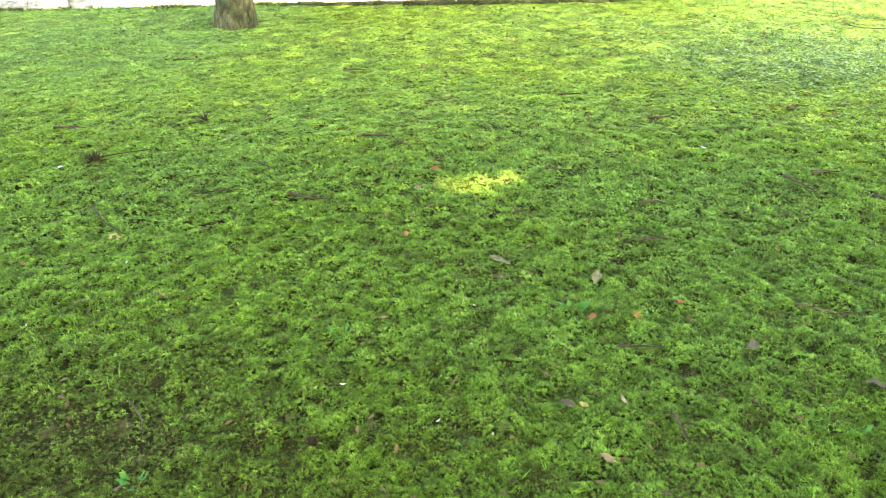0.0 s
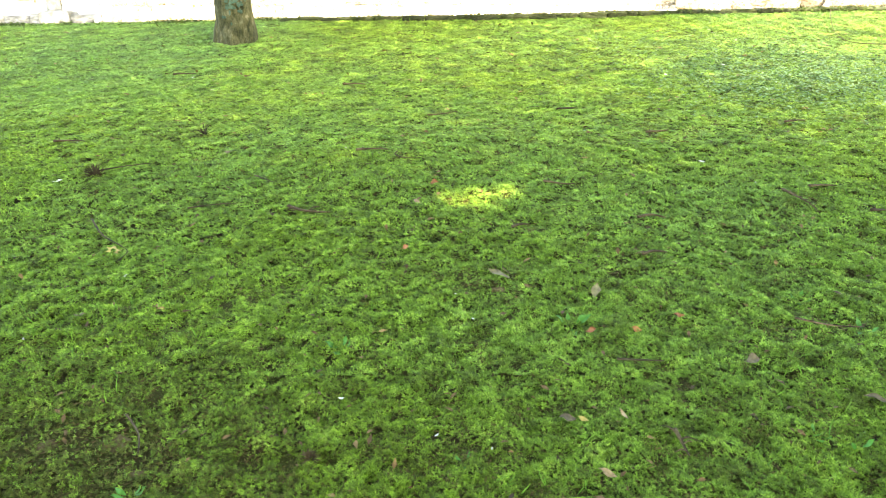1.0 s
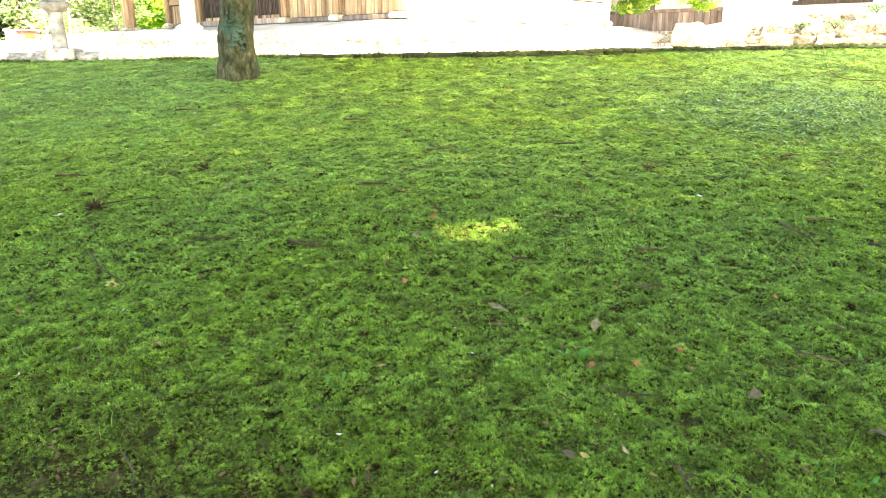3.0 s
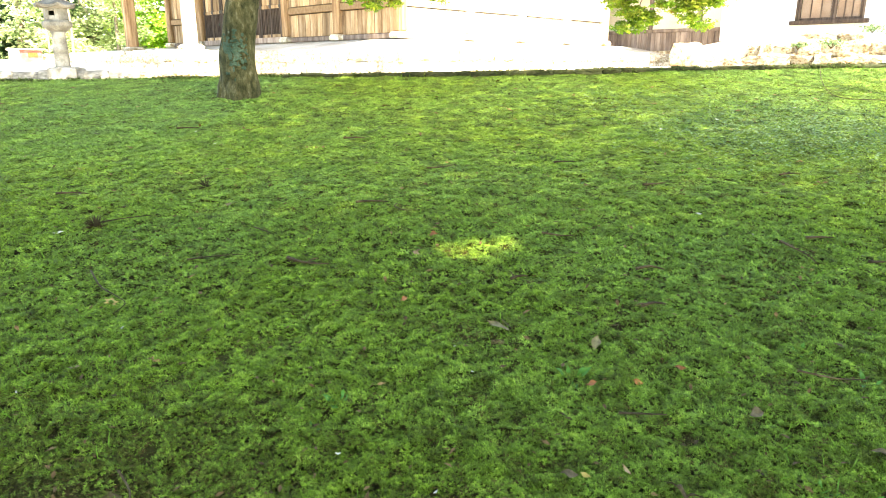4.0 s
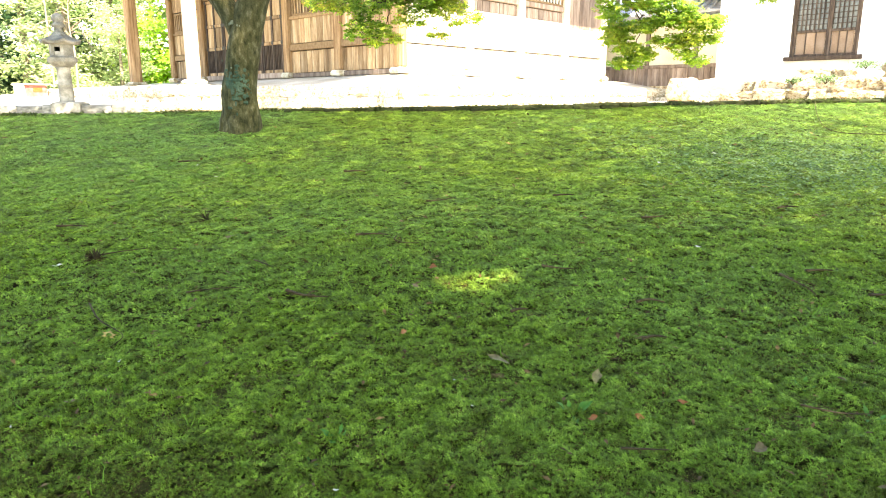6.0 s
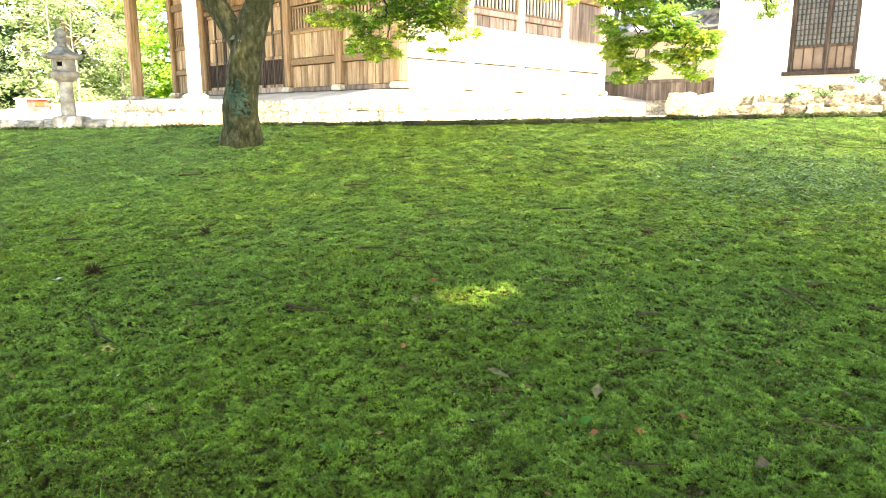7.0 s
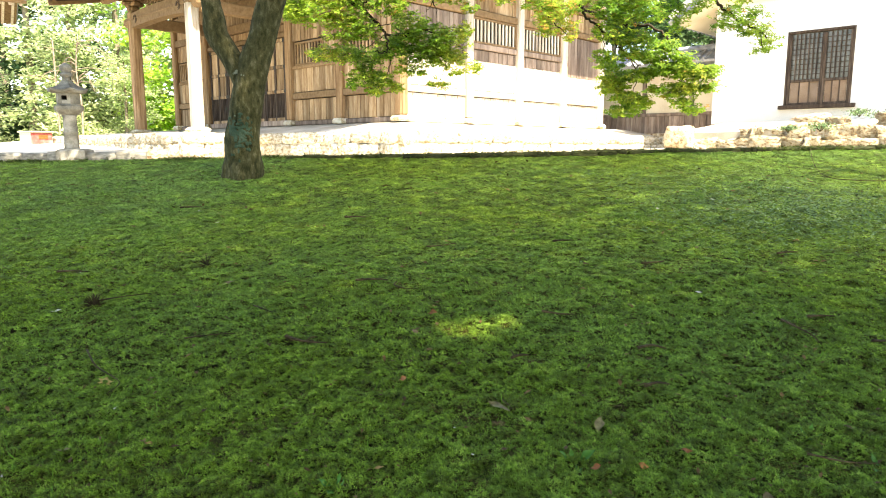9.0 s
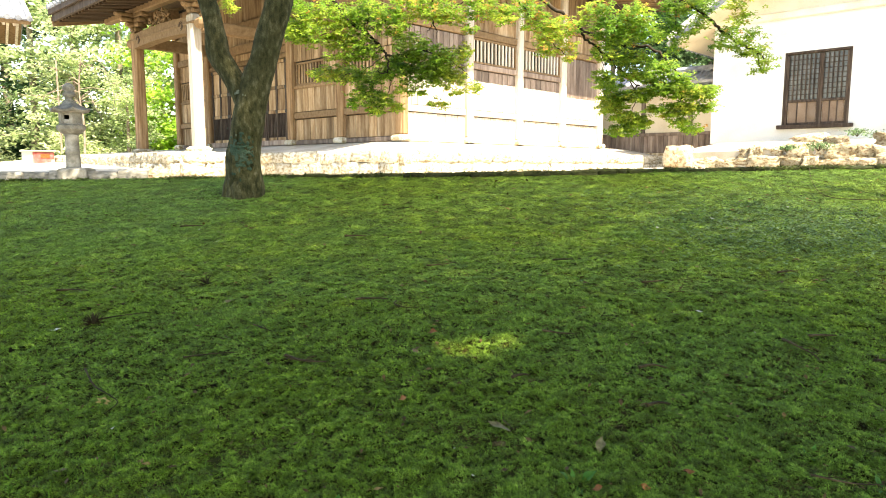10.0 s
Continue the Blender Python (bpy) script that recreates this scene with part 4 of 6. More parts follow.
def store_bank():
    """Irregular stones that hold the storehouse's raised ground."""
    b = thing("stone_retaining_wall", pose(0, 0, 0), "rough sunlit ochre boulders holding the storehouse bank", "retaining wall", kind="structure")
    rng = random.Random(21)
    d = Vector((0.725, -0.688))
    shapes = [stone_mesh(1, 1, 1, 40 + i, 0.26, 3, 0.05) for i in range(7)]
    a = Vector((5.35, 16.0))
    part("boulder", stone_mesh(0.62, 0.46, 0.50, 61, 0.15, 3), ROCK, b, m=pose(5.52, 15.8, 1.50, 0, 0, -30), smooth=True)
    for row, (z, y0) in enumerate(((1.42, 0.0), (1.66, 0.18), (1.88, 0.42))):
        s = 0.25 + 0.2 * row
        while s < 7.5:
            w = rng.uniform(0.22, 0.62)
            p = a + d * (s + w / 2) + Vector((0.688, 0.725)) * (y0 + rng.uniform(-0.06, 0.06))
            hgt = rng.uniform(0.22, 0.34)
            if not (row == 2 and (s < 2.6 or rng.random() < 0.3)) and not (row == 1 and s < 1.3 and rng.random() < 0.5):
                part("boulder", rng.choice(shapes), ROCK, b, m=pose(p.x, p.y, z + 0.02 * s / 3 - 0.02, rng.uniform(-6, 6), rng.uniform(-6, 6), -43.5 + rng.uniform(-14, 14)) @ Matrix.Diagonal((w * 1.05, 0.34, hgt, 1)), smooth=True)
            s += w
    bm = bmesh.new()
    q = [a + Vector((0.688, 0.725)) * 0.1 - d * 0.1, a + Vector((0.688, 0.725)) * 0.1 + d * 9, a + Vector((0.688, 0.725)) * 3.4 + d * 9, a + Vector((0.688, 0.725)) * 3.4 - d * 0.1]
    hs = (1.82, 1.98, 2.2, 2.15)
    top = [bm.verts.new((p.x, p.y, z)) for p, z in zip(q, hs)]
    bot = [bm.verts.new((p.x, p.y, 1.2)) for p in q]
    bm.faces.new(top)
    for i in range(4):
        bm.faces.new((top[i], top[(i + 1) % 4], bot[(i + 1) % 4], bot[i]))
    bmesh.ops.recalc_face_normals(bm, faces=bm.faces[:])
    part("bank", bm, GRAVEL, b)


def boundary_wall():
    """The tile-capped wall between the hall and the storehouse."""
    p0, p1 = Vector((5.25, 22.9)), Vector((8.2, 20.1))
    L = (p1 - p0).length
    w = thing("boundary_wall", pose(p0.x, p0.y, 1.85, 0, 0, math.degrees(math.atan2(p1.y - p0.y, p1.x - p0.x))), "low cream plaster wall with a boarded skirt and tiled cap", "wall", kind="structure")
    rng = random.Random(5)
    part("plaster_panel", a_box(0, L, 0.05, 0.25, 0.0, 2.0), CREAM, w)
    part("stone_foot", a_box(-0.1, L, -0.06, 0.05, -0.6, 0.09, 0.03), ROCK, w)
    s = 0.12
    while s < L - 0.05:
        k = min(rng.uniform(0.13, 0.2), L - s)
        part("plank", a_box(s + 0.005, s + k - 0.005, 0.0, 0.04 + rng.uniform(0, 0.008), 0.09, 0.62, 0.004), GREYWOOD, w)
        s += k
    part("rail", a_box(0.1, L, -0.03, 0.06, 0.62, 0.72, 0.01), GREYWOOD, w)
    for x in (0.0, 1.55, 3.1):
        part("post", a_box(x, x + 0.12, -0.02, 0.12, 0.09, 2.0, 0.012), GREYWOOD, w)
    for side in (-1, 1):
        rf = part("cap_roof", a_box(-0.25, L, -0.9, 0.0, 0.0, 0.08, 0.01), TILE, w, "grey tiled cap", pose(0, 0.15, 2.45, 24, 0, 0) if side < 0 else pose(L - 0.25, 0.15, 2.45, 24, 0, 180))
        tm = mesh_of(lathe([(0.055, 0), (0.055, 0.9)], 8), "tile_roll")
        for i in range(int(L / 0.22)):
            part("tile_roll", tm, TILE, rf, m=pose(0.0 + i * 0.22, -0.9, 0.08, -90, 0, 0))
    part("ridge", lathe([(0.13, 0), (0.13, L + 0.2)], 10), TILE, w, m=pose(-0.22, 0.15, 2.56, 0, 90, 0))


# ---- stone lantern and things beside it ----
def upturned_cap(R, z0, z1, sides=6):
    """A many-sided stone roof whose corners sweep up."""
    bm = bmesh.new()
    rows = []
    for q, z, lift in ((0.52, z0, 0.0), (0.97, z0 + 0.012, 0.045), (1.0, z0 + 0.055, 0.055), (0.86, z0 + 0.085, 0.03), (0.62, z0 + 0.135, 0.008), (0.40, z0 + 0.20, 0.0), (0.27, z1, 0.0)):
        row = []
        for k in range(sides * 4):
            a = 2 * math.pi * k / (sides * 4)
            off = abs((k % 4) / 4 - 0.5) * 2          # 1 at a corner, 0 at the middle of a side
            r = R * q * math.cos(math.pi / sides) / math.cos((a % (2 * math.pi / sides)) - math.pi / sides)
            row.append(bm.verts.new((r * math.cos(a), r * math.sin(a), z + lift * off ** 2)))
        rows.append(row)
    n = sides * 4
    for a, b in zip(rows, rows[1:]):
        for k in range(n):
            bm.faces.new((a[k], a[(k + 1) % n], b[(k + 1) % n], b[k]))
    bm.faces.new(rows[0][::-1]), bm.faces.new(rows[-1])
    return bm


def stone_lantern():
    x, y = -8.23, 15.0
    z = float(yard_z(x, y))
    l = thing("stone_lantern", pose(x, y, z, 0, 0, 8), "grey weathered stone lantern on a square plinth", "lantern")
    part("plinth", lathe([(0.29, -0.15), (0.30, 0.02), (0.295, 0.24), (0.27, 0.275), (0.19, 0.30)], square=True, turn=math.pi / 4), STONE, l, m=pose(0.06, 0, 0))
    part("shaft", lathe([(0.160, 0.29), (0.152, 0.32), (0.144, 0.62), (0.154, 0.635), (0.154, 0.66), (0.142, 0.675), (0.138, 0.98), (0.16, 1.02)], 24), STONE, l, smooth=True)
    part("platform", lathe([(0.17, 1.02), (0.24, 1.07), (0.305, 1.13), (0.312, 1.15), (0.312, 1.215), (0.28, 1.235)], 6), STONE, l)
    box_part = part("fire_box", lathe([(0.25, 1.235), (0.25, 1.265)], 6), STONE, l)
    a = 0.25 * math.cos(math.pi / 6)
    for i in range(6):
        m = pose(0, 0, 0, 0, 0, 60 * i + 30)
        if i in (1, 4):
            for y0, y1, z0, z1 in ((-0.122, -0.055, 1.265, 1.50), (0.055, 0.122, 1.265, 1.50), (-0.055, 0.055, 1.265, 1.345), (-0.055, 0.055, 1.435, 1.50)):
                part("panel", a_box(a - 0.05, a, y0, y1, z0, z1, 0.006), STONE, box_part, m=m)
        else:
            part("panel", a_box(a - 0.05, a, -0.122, 0.122, 1.265, 1.50, 0.008), STONE, box_part, m=m)
    part("cap", upturned_cap(0.43, 1.49, 1.76), STONE, l)
    part("finial", lathe([(0.11, 1.755), (0.075, 1.79), (0.072, 1.83), (0.125, 1.86), (0.135, 1.90), (0.10, 1.94), (0.085, 1.955), (0.122, 2.00), (0.120, 2.06), (0.080, 2.115), (0.02, 2.14)], 18), STONE, l, smooth=True)


def lantern_kerb():
    """Dressed grey kerb stones running past the lantern."""
    k = thing("court_kerb", pose(0, 0, 0), "low grey dressed kerb stones beside the lantern", "kerb", kind="structure")
    rng = random.Random(3)
    shapes = {m: [stone_mesh(1, 1, 1, 80 + i, 0.03) for i in range(4)] for m in (STONE, ROCK)}
    x = -13.5
    while x < -5.2:
        L = rng.uniform(0.5, 0.95)
        y = 15.0 + 0.10 * (x + 8.3)
        rock = STONE if x < -6.6 else ROCK
        part("kerb_stone", rng.choice(shapes[rock]), rock, k, m=pose(x + L / 2, y, float(yard_z(x, y)) - 0.05, 0, 0, 6 + rng.uniform(-2, 2)) @ Matrix.Diagonal((L, 0.32, 0.26 + rng.uniform(0, 0.04), 1)), smooth=True)
        x += L
    bm = bmesh.new()
    pts = [(-14, 14.56, 1.265), (-5.0, 15.46, 1.455), (-4.6, 24, 2.0), (-14, 27, 2.0)]
    bm.faces.new([bm.verts.new(p) for p in pts])
    part("raised_court", bm, GRAVEL, k)


def donation_box():
    x, y = -12.0, 20.0
    b = thing("red_box", pose(x, y, 1.36, 0, 0, 60), "red box, toned pinkish for strong sun, with a pale hipped lid", "box")
    part("body", a_box(-0.31, 0.31, -0.3, 0.3, 0.0, 0.58, 0.02), REDPAINT, b)
    part("lid", a_box(-0.36, 0.36, -0.36, 0.36, 0.58, 0.63, 0.02), WHITE, b)
    part("side_panel", a_box(-0.33, -0.311, -0.28, 0.28, 0.04, 0.60, 0.004), WHITE, b)
    part("notice", a_box(-0.1, 0.16, -0.312, -0.302, 0.40, 0.52), ORANGELEAF, b)
    part("notice", a_box(0.20, 0.30, -0.312, -0.302, 0.26, 0.36), WHITE, b)


def gate_house():
    """A tiled roof corner of the neighbouring gate, on timber posts."""
    g = thing("gate_house", pose(-16.76, 22.07, 1.96, 0, 0, 36), "small timber gate with a grey tiled roof", "building")
    for x, y in ((-1.6, -1.2), (1.6, -1.2), (-1.6, 1.2), (1.6, 1.2)):
        part("post", a_box(x - 0.13, x + 0.13, y - 0.13, y + 0.13, -1.3, 3.6, 0.03), BEAM, g)
    part("lintel", a_box(-2.0, 2.0, -1.33, -1.07, 3.3, 3.6, 0.03), BEAM, g)
    part("lintel", a_box(-2.0, 2.0, 1.07, 1.33, 3.3, 3.6, 0.03), BEAM, g)
    for s in (0, 180):
        r = part("roof", a_box(-2.9, 2.9, -2.4, 0.0, 0.0, 0.14, 0.02), BEAM, g, "grey tiled roof slope", pose(0, 0, 5.0, 24, 0, 0) if not s else pose(0, 0, 5.0, 0, 0, 180) @ pose(0, 0, 0, 24, 0, 0))
        part("tile_bed", a_box(-2.95, 2.95, -2.45, 0.0, 0.145, 0.20), TILE, r)
        tm = mesh_of(lathe([(0.09, 0), (0.09, 2.5)], 8), "tile_roll")
        for i in range(20):
            part("tile_roll", tm, TILE, r, m=pose(-2.85 + i * 0.3, -2.5, 0.22, -90, 0, 0))
        for i in range(20):
            part("rafter", a_box(-2.8 + i * 0.29, -2.72 + i * 0.29, -2.3, 0.0, -0.10, -0.003, 0.005), PALEWOOD, r)


gate_house()
hall()
storehouse()
boundary_wall()
stone_lantern()
donation_box()


# ---- the maple on the lawn ----
LEAF_V, LEAF_F = palmate(5)


def spray(pads, depth, seed, lush=1.0):
    """Leaves in flat drooping layers that fill the given pads."""
    r = np.random.default_rng(seed)
    out = []
    for x, z, rx, rz in pads:
        n = int(lush * (7800 * rx * rz + 22))
        a, q = r.uniform(0, 6.283, n), np.sqrt(r.random(n))
        u, v = q * np.cos(a), q * np.sin(a)
        step = 0.055
        h = (np.round(v * rz / step) + r.uniform(-0.5, 0.5)) * step
        ragged = 1 + 0.22 * np.sin(h * 61.0 + 3 * x)
        d = r.normal(0, 0.15, n)
        out.append(np.stack([x + u * rx * ragged, depth + 0.25 * math.sin(2.1 * x + 1.3 * z) + d, z + h - 0.05 * np.abs(u) * rx + 0.04 * d + r.normal(0, 0.010, n)], -1))
    return np.concatenate(out)


def maple():
    bx, by = -2.27, 7.6
    bz = ground_at(bx, by) - 0.05
    t = thing("maple_tree", pose(bx, by, bz), "forked mossy maple tree with fresh green leaves", "tree")
    bm = bmesh.new()
    main = glide([(0.02, 0, -0.1), (0.02, 0.0, 0.05), (0.02, 0.0, 0.34), (0.05, 0.0, 0.65), (0.11, 0.0, 0.97), (0.18, 0.0, 1.25), (0.27, 0.0, 1.52), (0.36, 0.0, 1.82), (0.48, 0.0, 2.18), (0.62, 0.0, 3.0), (0.9, -0.3, 4.2)], 5)
    def girth(p):
        z = p.z
        return float(np.interp(z, [-0.1, 0.05, 0.34, 0.65, 0.97, 1.25, 1.52, 1.82, 2.18, 3.0, 4.2], [0.24, 0.215, 0.200, 0.182, 0.180, 0.175, 0.155, 0.150, 0.155, 0.12, 0.05]))
    tube(bm, main, [girth(p) for p in main], 20, 0.16)
    left = glide([(0.07, 0.0, 1.06), (-0.01, 0.0, 1.26), (-0.12, 0.0, 1.45), (-0.21, 0.0, 1.61), (-0.24, 0.0, 1.82), (-0.32, 0.0, 2.18), (-0.62, 0.05, 2.95), (-1.0, 0.1, 4.0)], 5)
    tube(bm, left, [float(np.interp(i / (len(left) - 1), [0, 0.25, 0.45, 0.52, 0.6, 0.8, 1], [0.12, 0.115, 0.125, 0.125, 0.105, 0.08, 0.035])) for i in range(len(left))], 14, 0.15)
    # root flare and the seam of two grown-together stems
    for a, r0 in ((200, 0.085), (285, 0.12), (330, 0.11), (20, 0.12), (120, 0.12)):
        ca, sa = math.cos(radians(a)), math.sin(radians(a))
        tube(bm, glide([(ca * 0.09, sa * 0.09, 0.45), (ca * 0.11, sa * 0.11, 0.22), (ca * 0.15, sa * 0.15, 0.06), (ca * 0.24, sa * 0.24, -0.08)], 4), [float(np.interp(i / 12, [0, 0.5, 1], [0.05, r0, 0.05])) for i in range(13)], 10, 0.2)
    tube(bm, glide([(0.17, -0.10, -0.08), (0.16, -0.09, 0.3), (0.15, -0.05, 0.8), (0.17, -0.02, 1.3)], 6), np.linspace(0.095, 0.05, 19), 12, 0.15)
    part("trunk", bm, BARK, t, smooth=True)
    rng = random.Random(2)
    # lichen crust
    li = bmesh.new()
    for i in range(190):
        a, z = radians(rng.gauss(262, 22)), rng.gauss(0.52, 0.10)
        r = float(np.interp(z, [0.1, 0.4, 0.9], [0.225, 0.197, 0.188])) + 0.004
        bmesh.ops.create_icosphere(li, subdivisions=1, radius=1.0, matrix=Matrix.Translation((0.05 + r * math.cos(a), r * math.sin(a), z)) @ Matrix.Rotation(a, 4, "Z") @ Matrix.Diagonal((0.0035, rng.uniform(0.008, 0.024), rng.uniform(0.008, 0.024), 1)))
    tagged(part("lichen", li, LICHEN, t, "blue-green lichen crust"), kind="stuff")
    for px, pz, pr in ((0.03, 1.18, 0.030), (0.11, 1.13, 0.026), (0.06, 0.88, 0.030), (0.00, 0.72, 0.016), (0.13, 0.98, 0.014)):
        spot = bmesh.new()
        for i in range(9):
            q = Vector((px + rng.gauss(0, pr * 0.4), -0.174 + rng.uniform(0, 0.010), pz + rng.gauss(0, pr * 0.4)))
            bmesh.ops.create_icosphere(spot, subdivisions=1, radius=1.0, matrix=Matrix.Translation(q) @ Matrix.Diagonal((pr * 0.42, 0.004, pr * 0.5, 1)))
        part("lichen_spot", spot, PALELICHEN, t, "small pale lichen spot")
    # limbs that hang into view
    B = Vector((bx, by, bz))
    limbs = {}
    limbs["left"] = [
        [(-1.67, 4.33), (-1.48, 3.80), (-1.34, 3.53), (-1.19, 3.33), (-1.00, 3.20), (-0.81, 3.03), (-0.71, 2.89), (-0.69, 2.78), (-0.74, 2.70), (-0.86, 2.71)],
        [(-1.48, 3.80), (-1.66, 3.53), (-1.76, 3.33), (-1.78, 3.13)],
        [(-1.00, 3.20), (-0.94, 3.33), (-0.91, 3.53)],
        [(-1.19, 3.33), (-1.38, 3.23), (-1.56, 3.12)]]
    limbs["low"] = [
        [(-0.75, 2.97), (-0.91, 2.88), (-1.13, 2.77), (-1.40, 2.72)],
        [(-0.86, 2.77), (-0.95, 2.57), (-1.03, 2.39), (-1.15, 2.30)],
        [(-0.73, 2.86), (-0.70, 2.64), (-0.77, 2.42), (-0.91, 2.26)]]
    limbs["mid"] = [
        [(-0.76, 2.98), (-0.51, 2.97), (-0.33, 3.01), (-0.09, 2.94), (0.12, 2.86), (0.34, 2.65)],
        [(-0.33, 3.01), (-0.14, 3.00), (0.23, 3.00)],
        [(-0.09, 2.94), (-0.06, 2.72), (0.04, 2.58), (-0.06, 2.36)],
        [(-0.51, 2.97), (-0.40, 2.80), (-0.48, 2.57)]]
    limbs["high"] = [
        [(-0.60, 4.42), (-0.17, 3.88), (-0.13, 3.61), (-0.12, 3.45), (-0.13, 3.29), (-0.20, 3.17)],
        [(-0.13, 3.29), (-0.08, 3.20), (-0.07, 3.10)],
        [(-0.17, 3.88), (0.33, 3.61), (0.80, 3.45), (0.98, 3.40)],
        [(-0.31, 3.81), (-0.53, 3.61), (-0.68, 3.36)],
        [(0.79, 3.81), (1.05, 3.54), (1.27, 3.29), (1.45, 3.08), (1.62, 2.96)],
        [(0.33, 3.61), (0.19, 3.48), (0.04, 3.36)]]
    limbs["far"] = [
        [(0.54, 4.46), (1.05, 3.91), (1.39, 3.63), (1.61, 3.49), (1.79, 3.35), (1.87, 3.22), (2.05, 3.07), (2.24, 2.89), (2.43, 2.71), (2.58, 2.57)],
        [(2.05, 3.07), (2.13, 2.89), (2.12, 2.71)],
        [(1.78, 3.91), (2.18, 3.63), (2.37, 3.42), (2.44, 3.21)]]
    limbs["hang"] = [
        [(1.89, 3.38), (2.09, 3.28), (2.36, 3.16), (2.63, 3.11), (2.86, 3.02), (3.02, 2.83), (3.26, 2.62), (3.49, 2.49)],
        [(2.69, 2.61), (2.50, 2.42), (2.39, 2.30)],
        [(2.53, 2.75), (2.65, 2.49), (2.62, 2.23), (2.53, 2.06)],
        [(3.26, 2.62), (3.19, 2.38), (3.28, 2.14), (3.38, 2.00)]]
    limbs["tip"] = [
        [(1.98, 4.26), (2.47, 3.75), (2.78, 3.45), (3.03, 3.29), (3.25, 3.08), (3.49, 2.93), (3.70, 2.83), (3.84, 2.69)],
        [(2.47, 3.75), (3.08, 3.55), (3.43, 3.41), (3.52, 3.24)],
        [(2.68, 3.55), (2.76, 3.22), (2.80, 2.89)],
        [(3.49, 2.93), (3.66, 3.03)],
        [(3.70, 2.83), (3.74, 2.61)]]
    # each bough keeps to its own depth; its pads of leaves: place, half width and half height
    boughs = {}
    boughs["left"] = (8.50, [
        (-1.83, 3.37, 0.20, 0.22), (-1.67, 3.13, 0.25, 0.10), (-1.87, 3.12, 0.10, 0.10), (-1.45, 3.40, 0.29, 0.18), (-1.35, 3.08, 0.20, 0.10),
        (-1.29, 2.89, 0.20, 0.04), (-1.14, 3.27, 0.22, 0.18), (-1.01, 3.00, 0.22, 0.13), (-0.93, 3.43, 0.25, 0.13), (-0.65, 3.27, 0.22, 0.18),
        (-2.58, 3.47, 0.07, 0.10)])
    boughs["low"] = (8.95, [
        (-1.55, 2.70, 0.20, 0.10), (-1.28, 2.73, 0.22, 0.11), (-0.99, 2.72, 0.26, 0.12), (-1.07, 2.50, 0.20, 0.12), (-1.19, 2.32, 0.06, 0.07),
        (-0.85, 2.39, 0.21, 0.11), (-0.92, 2.24, 0.14, 0.04), (-0.62, 2.30, 0.10, 0.04), (-0.69, 2.82, 0.19, 0.15)])
    boughs["mid"] = (9.00, [
        (-0.44, 3.09, 0.22, 0.14), (-0.18, 2.98, 0.27, 0.15), (0.04, 2.86, 0.27, 0.15), (0.27, 2.98, 0.12, 0.07), (-0.29, 2.68, 0.27, 0.12),
        (0.09, 2.65, 0.22, 0.10), (0.38, 2.54, 0.12, 0.05), (-0.11, 2.76, 0.22, 0.12), (-0.48, 2.86, 0.19, 0.15), (-0.06, 2.34, 0.14, 0.04),
        (0.18, 2.47, 0.07, 0.04), (-0.51, 2.54, 0.15, 0.06), (-0.29, 2.49, 0.06, 0.03)])
    boughs["high"] = (8.80, [
        (-0.46, 3.47, 0.22, 0.16), (-0.10, 3.47, 0.26, 0.16), (0.12, 3.36, 0.19, 0.09), (0.33, 3.20, 0.10, 0.03), (0.47, 3.47, 0.26, 0.15),
        (0.76, 3.40, 0.19, 0.09), (1.05, 3.50, 0.26, 0.13), (1.27, 3.33, 0.21, 0.12), (1.38, 3.15, 0.19, 0.10), (1.31, 2.99, 0.11, 0.05),
        (1.60, 3.05, 0.16, 0.07), (1.64, 2.91, 0.06, 0.03), (1.56, 3.33, 0.22, 0.13)])
    boughs["far"] = (8.90, [
        (2.01, 3.49, 0.23, 0.15), (2.16, 3.28, 0.23, 0.14), (2.44, 3.45, 0.19, 0.15), (2.38, 3.21, 0.23, 0.14), (2.63, 3.21, 0.19, 0.14),
        (2.13, 3.03, 0.15, 0.11), (2.14, 2.71, 0.15, 0.08), (2.35, 2.92, 0.23, 0.10), (2.61, 2.89, 0.17, 0.11), (2.47, 2.71, 0.19, 0.08)])
    boughs["hang"] = (9.25, [
        (2.34, 2.48, 0.17, 0.06), (2.35, 2.33, 0.17, 0.09), (2.65, 2.46, 0.23, 0.08), (2.96, 2.57, 0.23, 0.08), (3.26, 2.49, 0.27, 0.10),
        (3.49, 2.49, 0.10, 0.07), (3.20, 2.30, 0.27, 0.08), (3.50, 2.30, 0.10, 0.05), (2.58, 2.19, 0.22, 0.07), (2.51, 2.04, 0.20, 0.06),
        (2.74, 2.12, 0.13, 0.05), (2.90, 2.27, 0.09, 0.04), (3.24, 2.12, 0.10, 0.05), (3.37, 2.02, 0.07, 0.04), (3.08, 2.19, 0.07, 0.04),
        (2.80, 2.70, 0.20, 0.07), (2.95, 2.82, 0.12, 0.06), (2.30, 2.62, 0.16, 0.05), (3.14, 2.67, 0.16, 0.06)])
